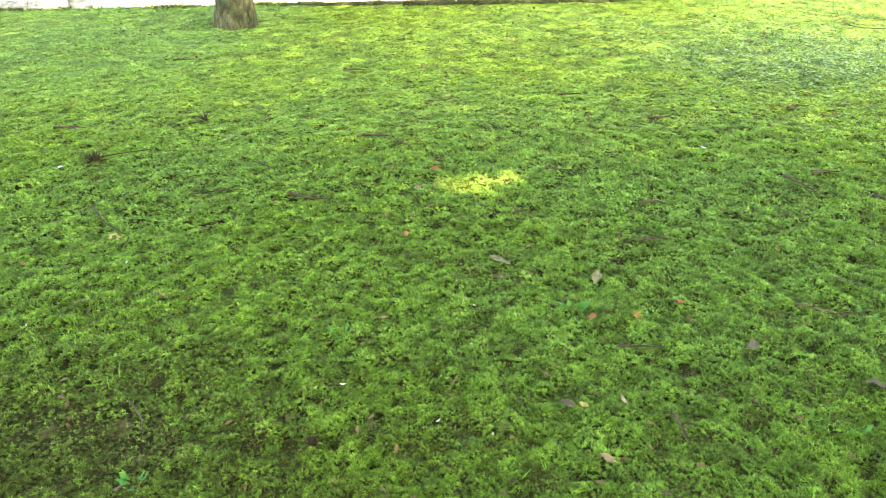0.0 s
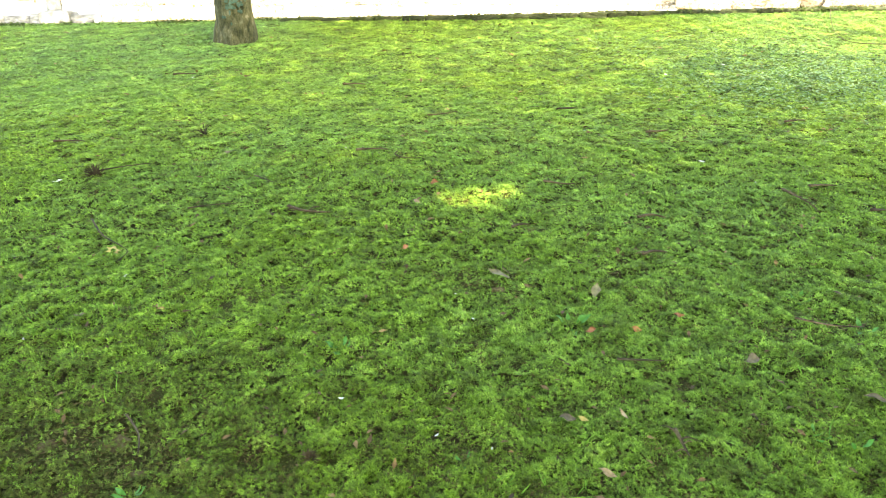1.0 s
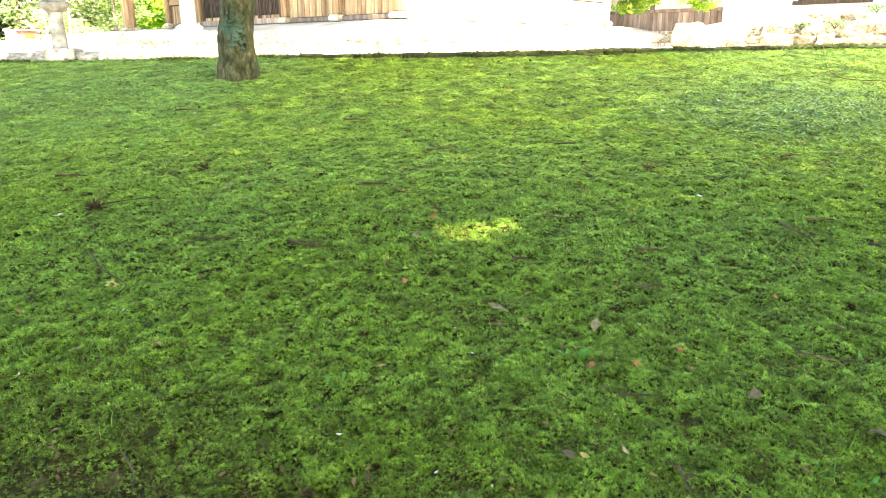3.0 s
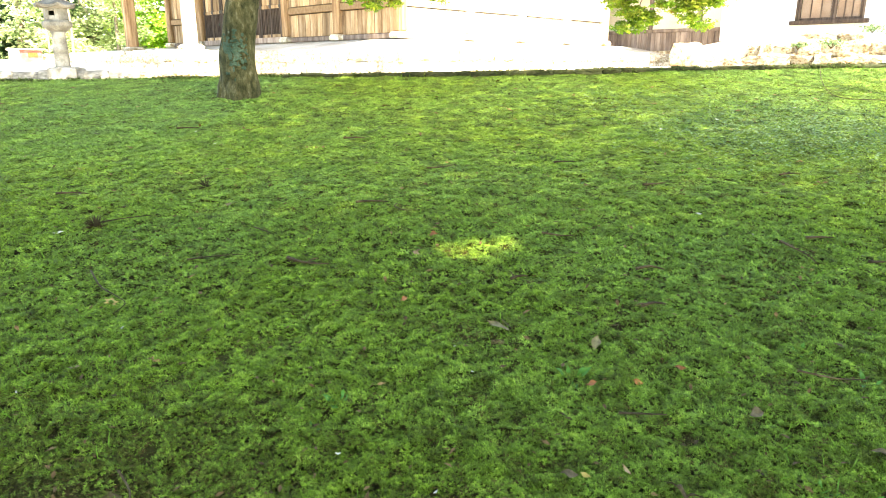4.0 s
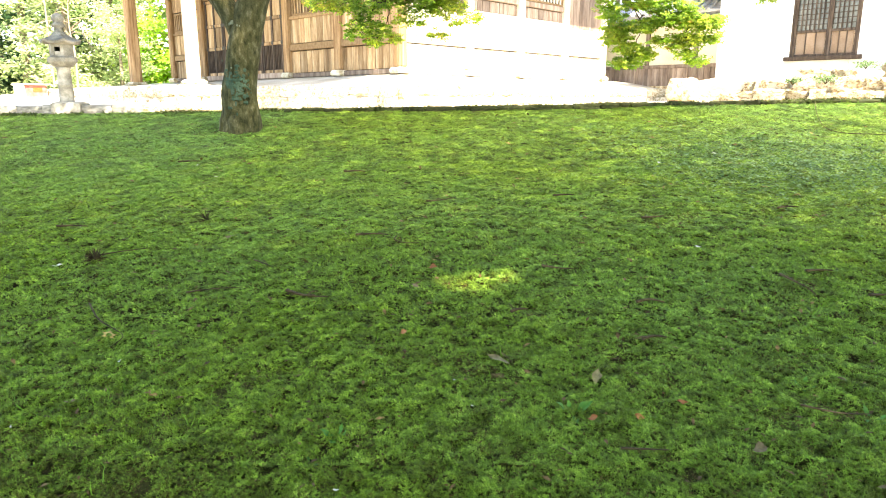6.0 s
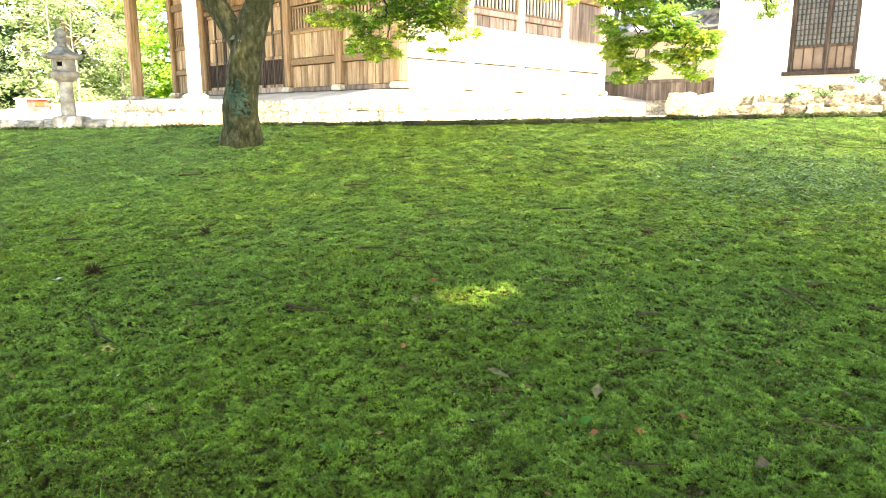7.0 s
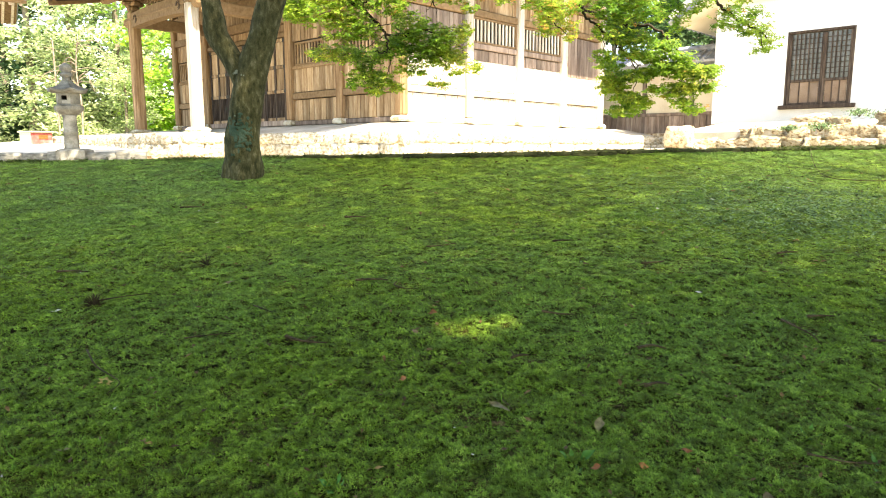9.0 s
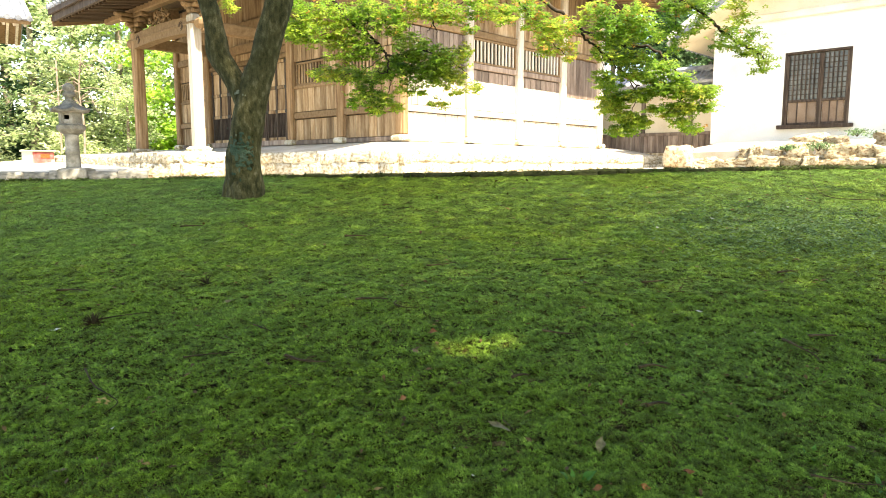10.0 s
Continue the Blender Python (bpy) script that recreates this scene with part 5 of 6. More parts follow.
    boughs["tip"] = (8.30, [
        (2.72, 3.36, 0.18, 0.10), (2.99, 3.36, 0.21, 0.08), (2.80, 2.99, 0.06, 0.15), (2.69, 3.16, 0.11, 0.06), (3.03, 3.19, 0.07, 0.06),
        (3.43, 3.39, 0.10, 0.07), (3.50, 3.24, 0.11, 0.06), (2.93, 3.06, 0.07, 0.03), (3.34, 3.06, 0.13, 0.05), (3.28, 2.93, 0.11, 0.05),
        (3.49, 2.93, 0.11, 0.06), (3.65, 3.04, 0.08, 0.05), (3.70, 2.83, 0.08, 0.05), (3.80, 2.73, 0.06, 0.04), (3.74, 2.61, 0.06, 0.03),
        (3.53, 2.81, 0.06, 0.03)])
    for name, (depth, pads) in boughs.items():
        for pts in limbs[name]:
            c = glide([Vector((x, depth + 0.25 * math.sin(2.1 * x + 1.3 * z), z)) - B for x, z in pts], 6)
            n = len(c)
            for i in range(1, n - 1):
                c[i] = c[i] + Vector((rng.gauss(0, 0.009), rng.gauss(0, 0.009), rng.gauss(0, 0.009)))
            r0 = 0.030 if len(pts) > 7 else 0.016 if len(pts) > 4 else 0.009
            part("branch", tube(bmesh.new(), c, [r0 * (1 - 0.8 * i / n) for i in range(n)], 7), LIMB, t, smooth=True)
        p = spray(pads, depth, len(name) + 3, {"hang": 1.9, "mid": 0.9}.get(name, 1.0))
        r = np.random.default_rng(len(name) * 7 + len(pads))
        ax = np.stack([r.normal(0, 0.42, len(p)), r.normal(-0.55, 0.42, len(p)), np.ones(len(p))], -1)
        size = r.uniform(0.044, 0.074, len(p))
        young = r.random(len(p)) < {"high": 0.20, "far": 0.06}.get(name, 0.02)
        part("foliage", scatter("foliage", LEAF_V, LEAF_F, (p - np.array(B))[~young], ax[~young], size[~young]), MAPLE, t, "layered fresh green palmate leaves")
        part("young_foliage", scatter("young_foliage", LEAF_V, LEAF_F, (p - np.array(B))[young], ax[young], size[young] * 0.8), YOUNG, t, "orange-tinged young leaves")
    r = np.random.default_rng(5)
    # the high crown over the lawn
    n = 900
    a, q = r.uniform(0, 6.283, n), np.sqrt(r.random(n))
    c = np.stack([0.3 + 4.2 * q * np.cos(a), -0.9 + 2.3 * q * np.sin(a), 3.4 + 1.2 * (1 - q ** 2) + r.normal(0, 0.35, n)], -1)
    part("crown", scatter("crown", LEAF_V, LEAF_F, c, np.stack([r.normal(0, 0.5, n), r.normal(0, 0.5, n), np.ones(n)], -1), r.uniform(0.05, 0.09, n)), MAPLE, t, "broad leafy crown")


maple()


# ---- tall shade trees behind the camera ----
def shade_tree(x, y, height, reach, seed, label):
    t = thing("shade_tree", pose(x, y, float(slope(x, max(y, -6)))), label, "tree", "shade trees behind the lawn")
    r = np.random.default_rng(seed)
    bm = bmesh.new()
    tube(bm, glide([(0, 0, -0.3), (0.1, 0, 2), (0.0, 0.15, 4.5), (0.15, 0.1, height)], 5), np.linspace(0.38, 0.12, 16), 12, 0.12)
    part("trunk", bm, BARK, t, smooth=True)
    for i in range(7):
        a = i * 0.9 + seed
        e = Vector((math.cos(a) * reach * 0.75, math.sin(a) * reach * 0.75, height + 0.6 * math.sin(i * 2.1)))
        z0 = height * (0.5 + 0.06 * i)
        part("limb", tube(bmesh.new(), glide([(0, 0.1, z0), e * 0.45 + Vector((0, 0, z0 * 0.4)), e], 5), np.linspace(0.13, 0.03, 11), 7), BARK, t, smooth=True)
    return t


OVAL_V = np.array([(-1.0, 0, 0), (-0.1, 0.62, 0.1), (1.0, 0, -0.15), (-0.1, -0.62, 0.1)])
OVAL_F = np.array([(0, 3, 2, 1)])
CROWN_Z = 6.0      # height of the canopy's middle


def airy(x, y):
    """How far the canopy is thinned towards its outer rim to brighten the lawn, 0 to 1."""
    return np.clip((y - 2.9) / 4.8, 0, 1) * np.clip((x + 5.0) / 7.5 + 0.25 * np.clip(x - 2.5, 0, 4), 0.24, 2.4)


def canopy(t, n, seed):
    """Leaves of one shade tree, spread over its share of the roof of leaves above the lawn."""
    r = np.random.default_rng(seed)
    base = t.matrix_world.translation
    d = (CROWN_Z - 1.4) / SUN_TO.z
    off = np.array([SUN_TO.x * d, SUN_TO.y * d])
    x0, x1 = {1: (-9.0, -0.5), 2: (-1.5, 3.6), 3: (2.8, 13.0)}[seed]
    gx, gy = r.uniform(x0, x1, n), r.uniform(-6.0, 9.3, n)
    gz = r.normal(0, 0.40, n)
    edge = LAWN_END + 0.22 + 0.4 * (rough_field(gx, gx * 0 + seed, 1.1, 2) - 0.5)
    keep = gy < edge
    # thinner in places, and one small gap that lets the sun on to the moss
    thin = rough_field(gx + 60, gy + 30, 0.9, 2)
    keep &= r.random(n) < np.clip((thin - 0.05) * 8, 0.6, 1)
    keep &= r.random(n) > np.clip(airy(gx, gy) / 0.06, 0, 1)
    keep &= (np.hypot((gx - 0.52) / 1.35, gy - 2.98) > 0.205) | (r.random(n) < 0.10)
    gx, gy, gz = gx[keep], gy[keep], gz[keep]
    p = np.stack([gx + off[0] + SUN_TO.x / SUN_TO.z * gz, gy + off[1] + SUN_TO.y / SUN_TO.z * gz, CROWN_Z + gz], -1) - np.array(base)
    ax = np.array(SUN_TO)[None] + r.normal(0, 0.30, p.shape)
    part("crown", scatter("canopy", OVAL_V, OVAL_F, p, ax, r.uniform(0.12, 0.21, len(p))), CANOPY, t, "dense dark green crown")


for s, (x, y) in ((1, (-4.5, -4.6)), (2, (1.6, -5.4)), (3, (8.4, -3.2))):
    canopy(shade_tree(x, y, 5.7, 5.0, s, "tall broadleaf tree with a dense crown shading the lawn"), {1: 34000, 2: 17000, 3: 11500}[s], s)


# added unseen tree: airy fine-leaved rim letting soft light on to the upper lawn
RIM_Z = 10.5
light_filter_tree = shade_tree(9.6, 1.2, 10.0, 3.5, 5, "unseen fine-leaved tree added to soften sun on the upper lawn")
rr = np.random.default_rng(55)
nr = 360000
fx, fy = rr.uniform(-9.0, 13.0, nr), rr.uniform(2.9, 9.15, nr)
ok = rr.random(nr) < -np.log(np.clip(0.30 * airy(fx, fy), 0.012, 1)) / 4.42
ok &= np.hypot((fx - 0.52) / 1.35, fy - 2.98) > 0.205
fx, fy = fx[ok], fy[ok]
ang, rad = rr.uniform(0, 6.283, 150), 0.25 * np.sqrt(rr.random(150))
fx, fy = np.concatenate([fx, 0.52 + 1.35 * rad * np.cos(ang), -0.69 + 1.2 * rad * np.cos(ang), -0.69 + rad * np.sin(ang)]), np.concatenate([fy, 2.98 + rad * np.sin(ang), 2.97 + rad * np.sin(ang), 2.97 - rad * np.cos(ang)])
nr = len(fx)
fz = rr.normal(0, 0.3, nr)
dd = (RIM_Z - 1.4) / SUN_TO.z
pr = np.stack([fx + SUN_TO.x * dd + SUN_TO.x / SUN_TO.z * fz, fy + SUN_TO.y * dd + SUN_TO.y / SUN_TO.z * fz, RIM_Z + fz], -1) - np.array(light_filter_tree.matrix_world.translation)
part("crown", scatter("filter_crown", OVAL_V, OVAL_F, pr, np.array(SUN_TO)[None] + rr.normal(0, 0.4, pr.shape), rr.uniform(0.030, 0.046, nr)), CANOPY, light_filter_tree, "thin airy crown of small leaves")

# unseen tree, added to put the lantern and its kerb in shade
side = shade_tree(-12.6, 10.4, 5.6, 4.0, 4, "out-of-view leafy tree set beside the court to shade the stone lantern")
rs = np.random.default_rng(44)
pl = rs.normal(size=(1900, 3)) * np.array([0.3, 0.42, 0.30]) + np.array([-7.9, 12.72, 6.3]) + rs.uniform(-2.4, 2.4, (1900, 1)) * np.array([1.0, 0.1, 0.0]) - np.array(side.matrix_world.translation)
part("crown", scatter("side_crown", OVAL_V, OVAL_F, pl, np.array(SUN_TO)[None] + rs.normal(0, 0.3, pl.shape), rs.uniform(0.09, 0.16, 1900)), CANOPY, side, "spreading leafy crown")


# ---- woodland behind the buildings ----
def wood_tree(kind, seed, leaves, thick=130):
    """A woodland tree with trunk, boughs and many small leaf clumps; conifer or broadleaf."""
    r = np.random.default_rng(seed)
    t = new("forest_tree")
    H = 11.0 if kind == "conifer" else 8.5
    part("trunk", tube(bmesh.new(), glide([(0, 0, -0.5), (0.1, 0, H * 0.4), (0, 0.1, H * 0.95)], 5), np.linspace(0.22, 0.05, 11), 8), PALEBARK, t, smooth=True)
    pts, axs = [], []
    for i in range(46):
        z = r.uniform(0.06, 1.0)
        a = r.uniform(0, 6.283)
        if kind == "conifer":
            L = 2.6 * (1.05 - z) * r.uniform(0.6, 1.15) + 0.3
            e = np.array([math.cos(a) * L, math.sin(a) * L, z * H - 0.25 * L])
        else:
            L = 3.1 * math.sqrt(max(0.05, 1 - ((z - 0.55) / 0.55) ** 2)) * r.uniform(0.55, 1.1)
            e = np.array([math.cos(a) * L, math.sin(a) * L, z * H])
        s = np.array([0, 0, z * H * 0.92])
        if i % 4 == 0:
            part("bough", tube(bmesh.new(), [Vector(s), Vector((s + e) / 2 + np.array([0, 0, 0.15])), Vector(e)], [0.05, 0.035, 0.012], 5), PALEBARK, t)
        k = thick
        u = r.random(k) ** 0.6
        p = s + (e - s) * u[:, None] + r.normal(size=(k, 3)) * np.array([0.34, 0.34, 0.16]) * (0.5 + u[:, None])
        pts.append(p)
        axs.append(np.stack([r.normal(0, 0.6, k), r.normal(0, 0.6, k), np.ones(k)], -1))
    p, ax = np.concatenate(pts), np.concatenate(axs)
    tv = np.array([(-0.5, 0, 0), (0, 0.28, 0.05), (0.6, 0, -0.1), (0, -0.28, 0.05)])
    tf = np.array([(0, 3, 2, 1)])
    part("crown", scatter("crown", tv, tf, p, ax, r.uniform(0.13, 0.35, len(p))), leaves, t, "loose crown with gaps")
    return t


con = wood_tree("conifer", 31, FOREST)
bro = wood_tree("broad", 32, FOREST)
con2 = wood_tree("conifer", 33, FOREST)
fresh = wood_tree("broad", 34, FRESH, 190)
ever = wood_tree("conifer", 35, EVERGREEN, 230)
SPOTS = [
    (con, -17.5, 29, 1.0, 20), (bro, -14.6, 27, 0.75, 50), (ever, -21.5, 31, 1.1, 90), (bro, -19.2, 26, 0.62, 140), (con, -14.0, 34, 1.15, 200),
    (fresh, -11.2, 29.0, 0.9, 260), (fresh, -9.6, 31.5, 1.0, 10), (con2, -24.5, 28, 0.95, 70), (bro, -16.8, 24.6, 0.42, 100), (con, -27, 34, 1.3, 30),
    (ever, -18.6, 35, 1.35, 160), (bro, -12.2, 26.2, 0.45, 330), (ever, -8, 36, 1.2, 45), (ever, 8.5, 34, 0.95, 120), (ever, 11.5, 33, 0.9, 80),
    (ever, 14.0, 36, 1.1, 60), (ever, 7.4, 29, 0.8, 15), (ever, 8.4, 26.4, 0.6, 310), (ever, 10.2, 26.2, 0.55, 40), (ever, 9.6, 28, 0.75, 75), (ever, 11.6, 29.5, 0.85, 190), (bro, 6.4, 36, 0.9, 20), (con, 18.5, 36, 1.2, 250), (con, -33, 36, 1.35, 10), (bro, -14.2, 30, 1.1, 300), (ever, -23.5, 37, 1.4, 222),
]
WOODS = {con: ("sunlit conifer with drooping sprays at the woodland edge", "tree"), bro: ("sunlit broadleaf tree with yellow-green leaves at the woodland edge", "tree"),
         fresh: ("maple with vivid fresh green leaves behind the porch", "tree"), ever: ("dark evergreen conifer deep in the woodland", "tree")}
WOODS[con2] = WOODS[con]
for src, x, y, k, rz in SPOTS:
    m = pose(x, y, float(yard_z(x, y)) + 0.2, 0, 0, rz)
    ob = copy_thing(src, m)
    ob.scale = (k, k, k)
    tagged(ob, *WOODS[src], "woodland behind the buildings")
for src in (con, con2, bro, fresh, ever):
    for o in (*src.children_recursive, src):
        bpy.data.objects.remove(o)


# ---- leaves, twigs and weeds lying on the moss ----
def on_lawn(x, y, lift=0.012, rz=0.0, rx=0.0, ry=0.0):
    return pose(x, y, ground_at(x, y) + lift, 20) @ pose(0, 0, 0, rx, ry, rz)


def blade_leaf(length, width, curl=0.15, sides=7):
    """A pointed oval leaf, cupped along its midrib."""
    bm = bmesh.new()
    rows = []
    for i in range(sides + 1):
        t = i / sides
        w = width * 0.5 * math.sin(math.pi * min(0.97, 0.04 + t * 0.93)) ** 1.25
        z = curl * length * (t - 0.5) ** 2 + 0.05 * length * math.sin(7.3 * t + 90 * width)
        rows.append([bm.verts.new(((t - 0.5) * length, -w, z + w * 0.35)), bm.verts.new(((t - 0.5) * length, 0, z)), bm.verts.new(((t - 0.5) * length, w * (0.8 + 0.25 * math.sin(9 * t + 50 * length)), z + w * (0.35 + 0.5 * math.sin(5 * t + 70 * length))))])
    for a, b in zip(rows, rows[1:]):
        for k in (0, 1):
            bm.faces.new((a[k], a[k + 1], b[k + 1], b[k]))
    return bm


def fallen(x, y, length, width, rz, material, label, lift=0.018, rx=0, ry=0):
    ob = part("fallen_leaf", blade_leaf(length, width), material, m=on_lawn(x, y, lift, rz, rx, ry), smooth=True)
    return tagged(ob, label, "leaf", "fallen leaves")


def twig(points, r, label, forks=0, seed=1):
    rng = random.Random(seed)
    x0, y0 = points[0]
    t = thing("fallen_twig", pose(x0, y0, ground_at(x0, y0)), label, "twig", "fallen twigs")
    c = glide([Vector((x - x0, y - y0, ground_at(x, y) - ground_at(x0, y0) + 0.030)) for x, y in points], 5)
    n = len(c)
    r *= 0.70
    part("stem", tube(bmesh.new(), c, [r * (1.1 - 0.7 * i / n) for i in range(n)], 6, 0.3), TWIG, t, smooth=True)
    for k in range(forks):
        p = c[int(n * (0.25 + 0.6 * k / max(1, forks)))]
        e = p + Vector((rng.uniform(-0.06, 0.06), rng.uniform(-0.05, 0.05), rng.uniform(0.0, 0.02)))
        part("side_shoot", tube(bmesh.new(), [p, (p + e) / 2 + Vector((0, 0, 0.008)), e], [r * 0.5, r * 0.4, r * 0.2], 5), TWIG, t)
    return t


def weed(x, y, n, length, seed, label):
    """A small rosette of broad upright leaves."""
    rng = random.Random(seed)
    w = thing("weed_plant", on_lawn(x, y, 0.005), label, "weed", "weeds in the moss")
    for i in range(n):
        L = length * rng.uniform(0.45, 0.85)
        a = 360 * i / n + rng.uniform(-30, 30)
        part("leaf", blade_leaf(L, L * 0.40, 0.25), WEED, w, m=pose(0, 0, 0, 0, 0, a) @ pose(0.015, 0, 0, 0, -rng.uniform(15, 60), 0) @ pose(L / 2, 0, 0), smooth=True)
    return w


fallen(0.231, 2.624, 0.105, 0.036, -32, PALELEAF, "pale grey-green pointed leaf lying on the moss", 0.020)
fallen(0.615, 2.495, 0.072, 0.040, 250, PALELEAF, "dull beige curled leaf on the moss", 0.020, 0, 28)
fallen(0.897, 2.32, 0.045, 0.022, 170, ORANGELEAF, "small rust-brown leaf on the moss")
fallen(0.54, 2.222, 0.045, 0.026, 20, ORANGELEAF, "small orange-brown leaf beside a green weed")
fallen(0.71, 2.231, 0.042, 0.028, 160, ORANGELEAF, "small faded orange leaf on the moss")
fallen(-0.18, 2.866, 0.040, 0.034, 40, ORANGELEAF, "small bright orange leaf scrap")
fallen(-0.059, 3.575, 0.06, 0.035, 10, ORANGELEAF, "curled orange leaf on the moss")
fallen(-0.143, 3.35, 0.06, 0.030, 140, DRYLEAF, "pale brown curled dead leaf")
fallen(1.072, 2.058, 0.058, 0.040, 15, DARKLEAF, "dark slate-brown dead leaf on the moss", 0.020)
fallen(1.381, 1.848, 0.075, 0.032, 160, DARKLEAF, "dark grey dead leaf half sunk in moss", 0.020)
fallen(0.457, 1.553, 0.055, 0.024, 150, DRYLEAF, "torn brown leaf with a dark end")
fallen(0.382, 1.778, 0.055, 0.030, 170, DARKLEAF, "dark brown leaf sunk in the moss")
fallen(0.432, 1.782, 0.035, 0.018, 150, YELLOWLEAF, "small yellow leaf scrap")
fallen(0.561, 1.799, 0.048, 0.013, 115, DRYLEAF, "narrow red-brown leaf on the moss", 0.024)
fallen(-2.178, 3.669, 0.062, 0.020, 12, WHITE, "whitish dry leaf on the moss", 0.020)
fallen(-1.354, 4.127, 0.09, 0.03, 35, PALELEAF, "pale narrow leaf on the moss", 0.020)
fallen(1.525, 3.903, 0.042, 0.022, 170, WHITE, "cream curled petal on the moss", 0.020)
fallen(-1.409, 2.341, 0.045, 0.018, 10, PALELEAF, "thin pale leaf on the moss")
fallen(-0.89, 1.454, 0.028, 0.016, 30, DARKLEAF, "dark red-brown leaf scrap in the moss")
for k, (x, y, s) in enumerate(((-0.335, 1.875, 0.026), (-0.024, 1.717, 0.022), (1.702, 3.562, 0.020), (0.108, 2.286, 0.018), (0.045, 2.485, 0.014), (-1.364, 2.648, 0.022), (-2.371, 4.298, 0.020), (-0.615, 4.166, 0.020), (-1.869, 5.508, 0.04), (-2.166, 5.907, 0.04), (1.866, 5.794, 0.05), (2.466, 6.116, 0.05), (3.373, 6.547, 0.06), (0.14, 1.656, 0.014), (-1.541, 2.188, 0.02))):
    tagged(part("fallen_petal", blade_leaf(s * 0.8, s * 0.4, 0.3), WHITE, m=on_lawn(x, y, 0.02, k * 47)), "tiny white petal on the moss", "petal", "fallen petals")

ml = LEAF_V * 0.045
bmy = bmesh.new()
vv = [bmy.verts.new(p) for p in ml]
for f in LEAF_F:
    bmy.faces.new([vv[i] for i in f])
tagged(part("fallen_leaf", bmy, YELLOWLEAF, m=on_lawn(-1.51, 2.863, 0.03, 100, 25)), "pale yellow palmate maple leaf beside a twig", "leaf", "fallen leaves")

twig([(-1.747, 3.165), (-1.625, 3.009), (-1.511, 2.922), (-1.443, 2.855), (-1.457, 2.763)], 0.0055, "thin bent grey twig on the moss", 2, 3)
twig([(-0.799, 3.287), (-0.734, 3.255), (-0.654, 3.221), (-0.58, 3.243)], 0.012, "dark frayed twig half sunk in moss", 4, 4)
twig([(-1.311, 3.279), (-1.206, 3.347), (-1.037, 3.345)], 0.006, "thin straight brown twig on the moss", 0, 5)
twig([(-2.009, 3.799), (-1.893, 3.866), (-1.751, 3.922)], 0.006, "thin pale stalk on the moss", 0, 6)
twig([(-0.119, 4.784), (-0.02, 4.799), (0.09, 4.861)], 0.008, "grey stick lying on the moss", 0, 7)
twig([(-0.285, 4.05), (-0.296, 4.007), (-0.235, 3.934), (-0.147, 3.942)], 0.006, "curled pale twig on the moss", 0, 8)
twig([(1.81, 3.481), (1.833, 3.35), (1.865, 3.272), (1.87, 3.208)], 0.008, "branched grey twig on the moss", 5, 9)
twig([(-1.079, 3.718), (-0.999, 3.658), (-0.951, 3.625)], 0.006, "short dark twig in the moss", 2, 10)
twig([(0.546, 3.591), (0.636, 3.563), (0.716, 3.562)], 0.009, "short dark broken twig in the moss", 1, 11)
twig([(0.598, 2.052), (0.675, 2.041), (0.762, 2.049)], 0.006, "thin dark twig sunk in the moss", 0, 12)
twig([(-0.988, 1.778), (-0.92, 1.701), (-0.891, 1.624)], 0.005, "thin rotten twig beside bare earth", 1, 13)
twig([(0.692, 1.71), (0.698, 1.662), (0.703, 1.605)], 0.008, "brown shed conifer spray", 5, 14)
twig([(1.325, 2.291), (1.445, 2.242), (1.553, 2.23)], 0.006, "dark thin twig in the moss", 1, 15)
twig([(0.245, 2.645), (0.27, 2.609), (0.286, 2.583)], 0.003, "dry thin stalk beside a fallen leaf", 0, 16)
for k, (x, y, L) in enumerate(((1.02, 3.15, 0.14), (0.933, 2.79, 0.11), (2.037, 3.502, 0.15), (2.185, 3.207, 0.12), (-2.421, 4.298, 0.2), (1.406, 4.418, 0.15), (0.364, 3.052, 0.08), (-0.444, 4.096, 0.2), (2.392, 4.584, 0.15), (-0.737, 5.603, 0.18), (-2.271, 6.024, 0.2), (0.888, 4.886, 0.16))):
    twig([(x - L / 2, y - 0.01), (x, y + 0.008), (x + L / 2, y)], 0.011, "flat brown strip of shed bark on the moss", 1, 30 + k)

# a dried seed head with a brush of bristles
def seed_head(x, y, r, n, seed, label):
    rng = random.Random(seed)
    t = thing("seed_head", on_lawn(x, y, 0.0), label, "seed head", "dry seed heads")
    bm = bmesh.new()
    for i in range(n):
        a, e = rng.uniform(0, 6.28), rng.uniform(0.1, 1.4)
        d = Vector((math.cos(a) * math.cos(e), math.sin(a) * math.cos(e), math.sin(e)))
        tube(bm, [d * 0.01, d * r * 0.6 + Vector((0, 0, 0.004)), d * r * rng.uniform(0.8, 1.2)], [0.002, 0.0016, 0.0008], 3)
    part("bristles", bm, TWIG, t)


seed_head(-2.022, 3.785, 0.075, 110, 1, "brown bristly dried seed head on the moss")
seed_head(-0.393, 1.635, 0.030, 70, 2, "small brown fibrous tuft in the moss")
seed_head(-1.607, 4.484, 0.08, 40, 3, "dark green sprig standing in the moss")

weed(-0.37, 2.135, 5, 0.075, 1, "small green broad-leaved weed in the moss")
weed(0.477, 2.272, 4, 0.095, 2, "upright green plantain seedling in the moss")
weed(1.555, 2.228, 4, 0.075, 3, "bluish green broad-leaved weed in the moss")
weed(1.111, 1.692, 3, 0.055, 4, "pale green broad-leaved weed in the moss")
weed(1.217, 1.651, 2, 0.060, 5, "green oval-leaved weed in the moss")
weed(-0.861, 1.491, 5, 0.060, 6, "pale green weed in the moss")
weed(-0.437, 2.006, 3, 0.035, 7, "tiny green weed in the moss")
weed(0.06, 1.619, 4, 0.03, 8, "tiny pale rosette weed in the moss")
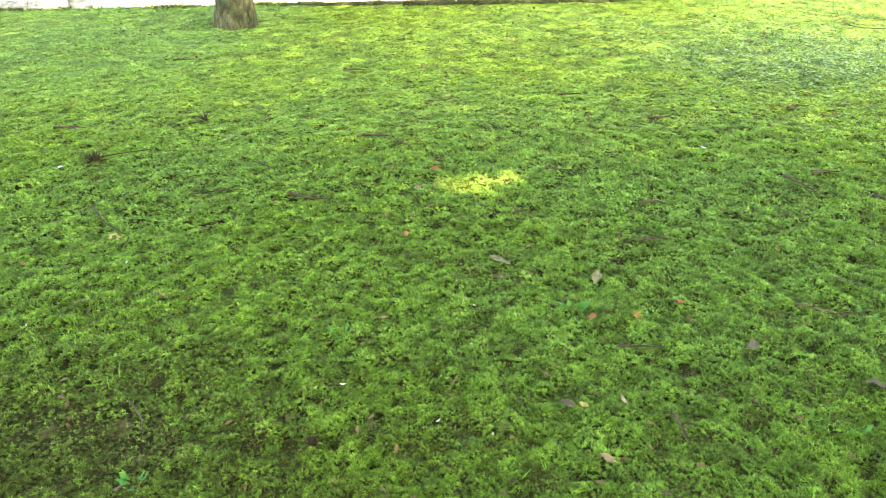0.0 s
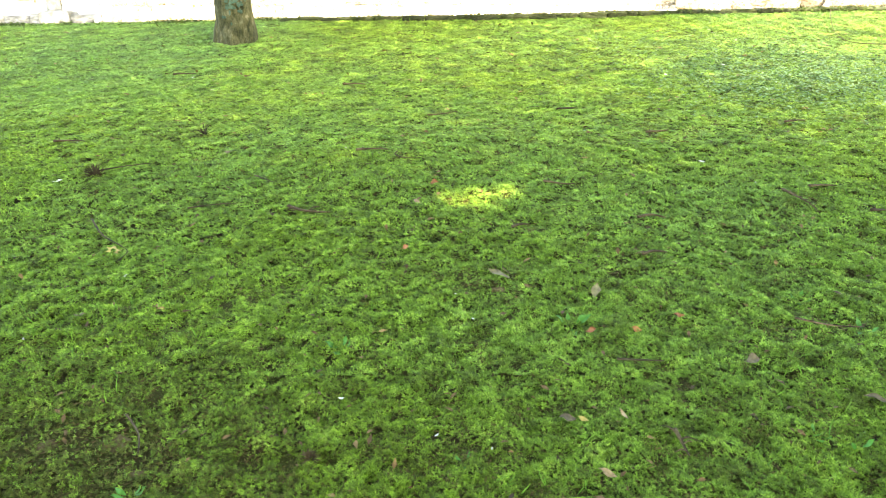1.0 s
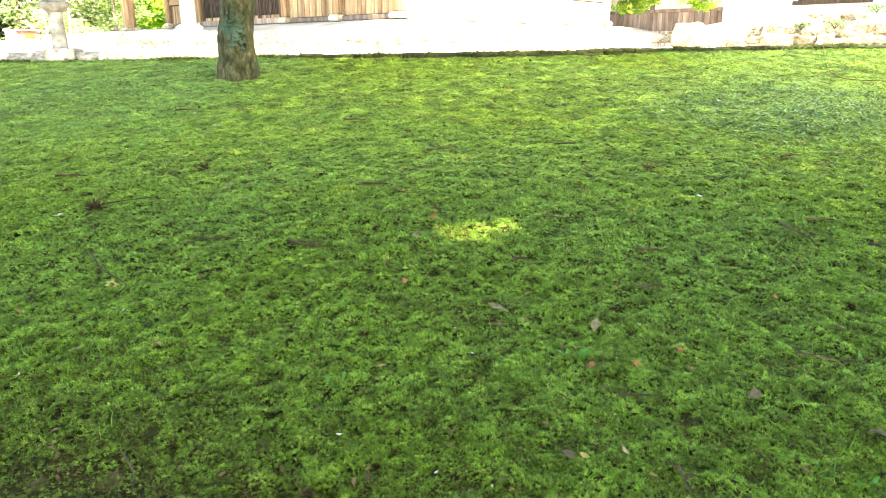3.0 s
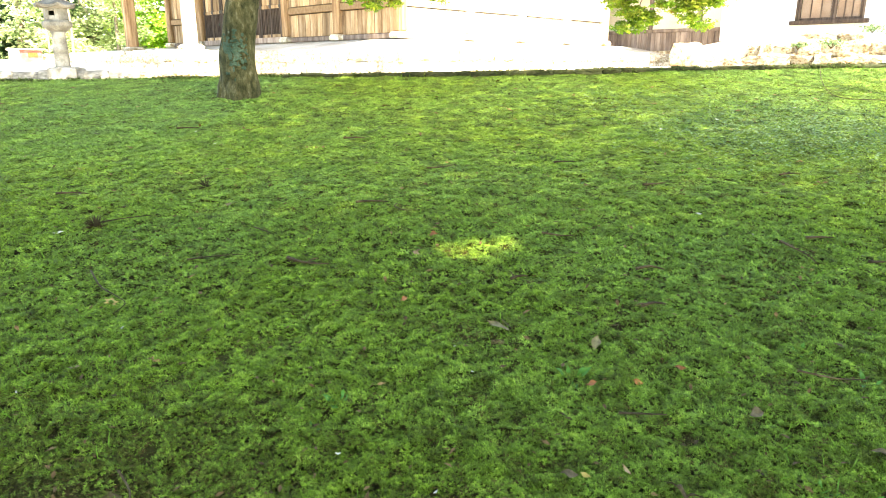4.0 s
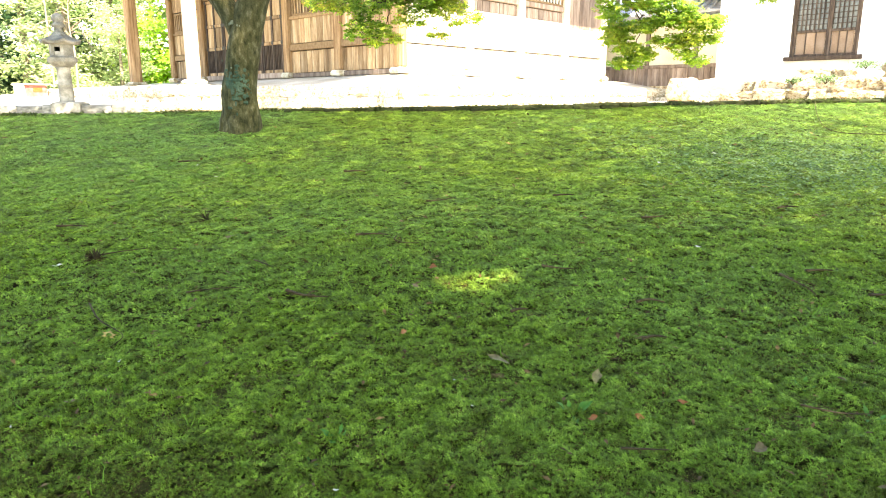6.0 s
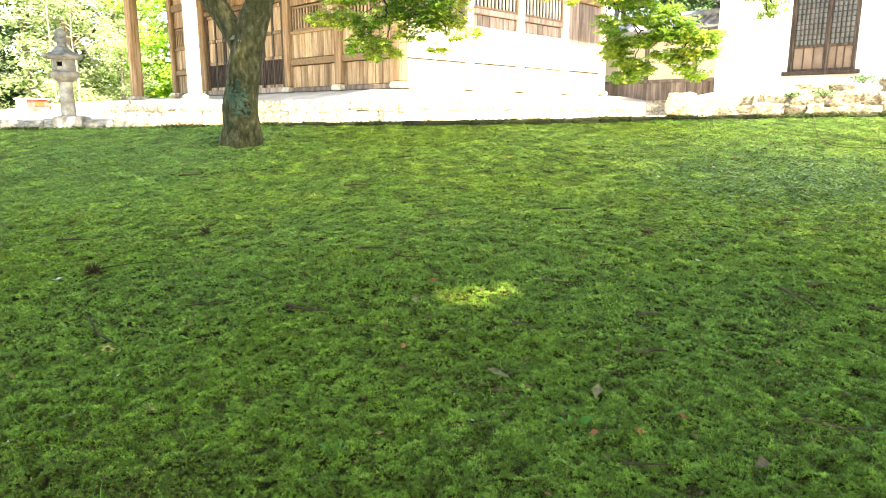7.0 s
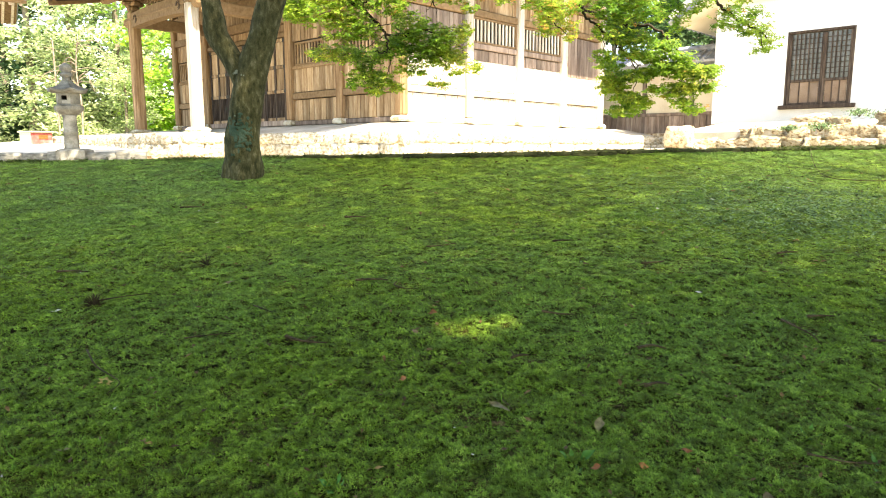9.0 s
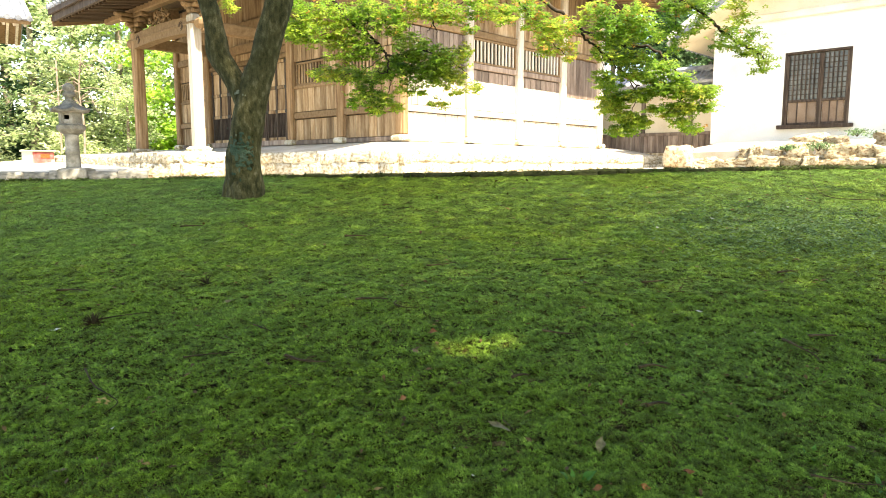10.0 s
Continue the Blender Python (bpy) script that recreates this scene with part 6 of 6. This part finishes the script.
weed(1.415, 2.441, 4, 0.05, 9, "thin green weed in the moss")


def clover_patch(cx, cy, rx, ry, n, seed):
    """A spreading patch of small bluish round leaves."""
    r = np.random.default_rng(seed)
    x, y = cx + r.normal(0, rx, n), cy + r.normal(0, ry, n)
    k = y < LAWN_END - 0.1
    x, y = x[k], y[k]
    tv = np.array([(0, 0, 0), (0.9, -0.5, 0.1), (1.2, 0, 0.05), (0.9, 0.5, 0.1)])
    at = np.stack([x, y, lawn_z(x, y) + 0.025], -1)
    ob = part("ground_ivy", scatter("ground_ivy", tv, np.array([(0, 1, 2, 3)]), at, np.stack([r.normal(0, 0.3, len(x)), r.normal(0, 0.3, len(x)), np.ones(len(x))], -1), r.uniform(0.011, 0.021, len(x))), IVY)
    tagged(ob, "patch of small bluish round leaves creeping over moss", "ground cover", "ground ivy", "stuff")


clover_patch(2.706, 5.609, 0.60, 0.45, 4200, 1)
clover_patch(3.55, 5.817, 0.6, 0.5, 3600, 2)
clover_patch(2.47, 6.916, 0.9, 0.5, 2400, 3)

def debris(n, seed):
    """Small brown scraps of leaf and bark caught in the moss."""
    r = np.random.default_rng(seed)
    y = 1.2 + 7.4 * r.random(n) ** 1.2
    x = r.uniform(-1, 1, n) * (0.68 * y + 0.1)
    tv = np.array([(-1, -0.25, 0), (0.2, -0.45, 0.15), (1, 0.05, 0), (0.1, 0.4, 0.2)])
    at = np.stack([x, y, lawn_z(x, y) + 0.010 + 0.002 * y], -1)
    ob = part("leaf_scraps", scatter("leaf_scraps", tv, np.array([(0, 1, 2, 3)]), at, np.stack([r.normal(0, 0.3, n), r.normal(0, 0.3, n), np.ones(n)], -1), r.uniform(0.006, 0.020, n) * (0.8 + 0.13 * y)), SCRAP)
    tagged(ob, "small brown scraps of leaf and bark in the moss", "litter", "moss lawn", "stuff")


debris(1100, 9)

# a long thin stem that arches over the lawn's far corner
def trailing_stem():
    run = [(4.87, 8.96), (4.40, 8.04), (4.07, 7.28), (4.02, 6.94), (4.18, 6.82), (4.48, 6.78)]
    x0, y0 = run[0]
    z0 = ground_at(x0, y0)
    c = glide([Vector((x - x0, y - y0, ground_at(x, y) - z0 + 0.03)) for x, y in run], 6)
    stem = part("trailing_stem", tube(bmesh.new(), c, [0.0036] * len(c), 6), TWIG, m=pose(x0, y0, z0), smooth=True)
    tagged(stem, "long thin dark stem arching over the lawn", "stem")


trailing_stem()


def shrub(x, y, z, rx, rz, n, seed, label):
    """A low clump of small leaves on thin stems."""
    r = np.random.default_rng(seed)
    b = thing("shrub", pose(x, y, z), label, "shrub", "plants on the stone bank")
    bm = bmesh.new()
    for i in range(7):
        a = i * 0.9
        tube(bm, [(0, 0, -0.05), (math.cos(a) * rx * 0.4, math.sin(a) * rx * 0.3, rz * 0.6), (math.cos(a) * rx * 0.8, math.sin(a) * rx * 0.5, rz)], [0.008, 0.006, 0.003], 4)
    part("stems", bm, TWIG, b)
    c = r.normal(size=(n, 3)) * np.array([rx * 0.5, rx * 0.35, rz * 0.35]) + np.array([0, 0, rz * 0.6])
    part("leaves", scatter("shrub", OVAL_V, OVAL_F, c, r.normal(0, 0.6, c.shape) + np.array([0, -0.2, 1.0]), r.uniform(0.016, 0.034, n)), IVY, b)


for k, (x, y, z, rx, rz) in enumerate(((7.356, 13.22, 1.86, 0.30, 0.10), (9.216, 15.063, 2.22, 0.25, 0.10), (6.885, 13.532, 1.84, 0.16, 0.07), (9.315, 14.369, 2.12, 0.4, 0.10))):
    shrub(x, y, z, rx, rz, 260, k + 1, "low yellow-green plant growing on the stone bank")


def bare_tree():
    """A dead sapling with pale bare boughs at the woodland's edge."""
    t = thing("bare_tree", pose(-12.75, 24.0, 2.0), "dead tree with pale bare branches before the woodland", "tree")
    rng = random.Random(12)
    part("trunk", tube(bmesh.new(), glide([(0, 0, -0.3), (0.05, 0, 1.0), (-0.05, 0, 2.2), (0.1, 0, 3.4)], 5), np.linspace(0.045, 0.014, 16), 7), PALEBARK, t, smooth=True)
    for i in range(15):
        z = rng.uniform(0.7, 3.2)
        s = rng.choice((-1, 1))
        L = rng.uniform(0.4, 1.1)
        pts = [(0, 0, z), (s * L * 0.4, rng.uniform(-0.2, 0.2), z + rng.uniform(0, 0.3)), (s * L, rng.uniform(-0.4, 0.4), z + rng.uniform(-0.6, 0.3)), (s * L * 1.15, rng.uniform(-0.4, 0.4), z + rng.uniform(-0.9, -0.1))]
        part("branch", tube(bmesh.new(), glide(pts, 4), np.linspace(0.018, 0.006, 13), 5), PALEBARK, t)
    pole = part("pale_pole", tube(bmesh.new(), [(0, 0, 0), (0.01, 0, 1.5), (0, 0, 3.2)], [0.035, 0.03, 0.028], 8), PALEBARK, m=pose(-13.55, 24.0, 2.0))
    tagged(pole, "thin pale bare pole standing behind the lantern", "pole")


bare_tree()
lawn_kerb()
terrace()
store_bank()
lantern_kerb()
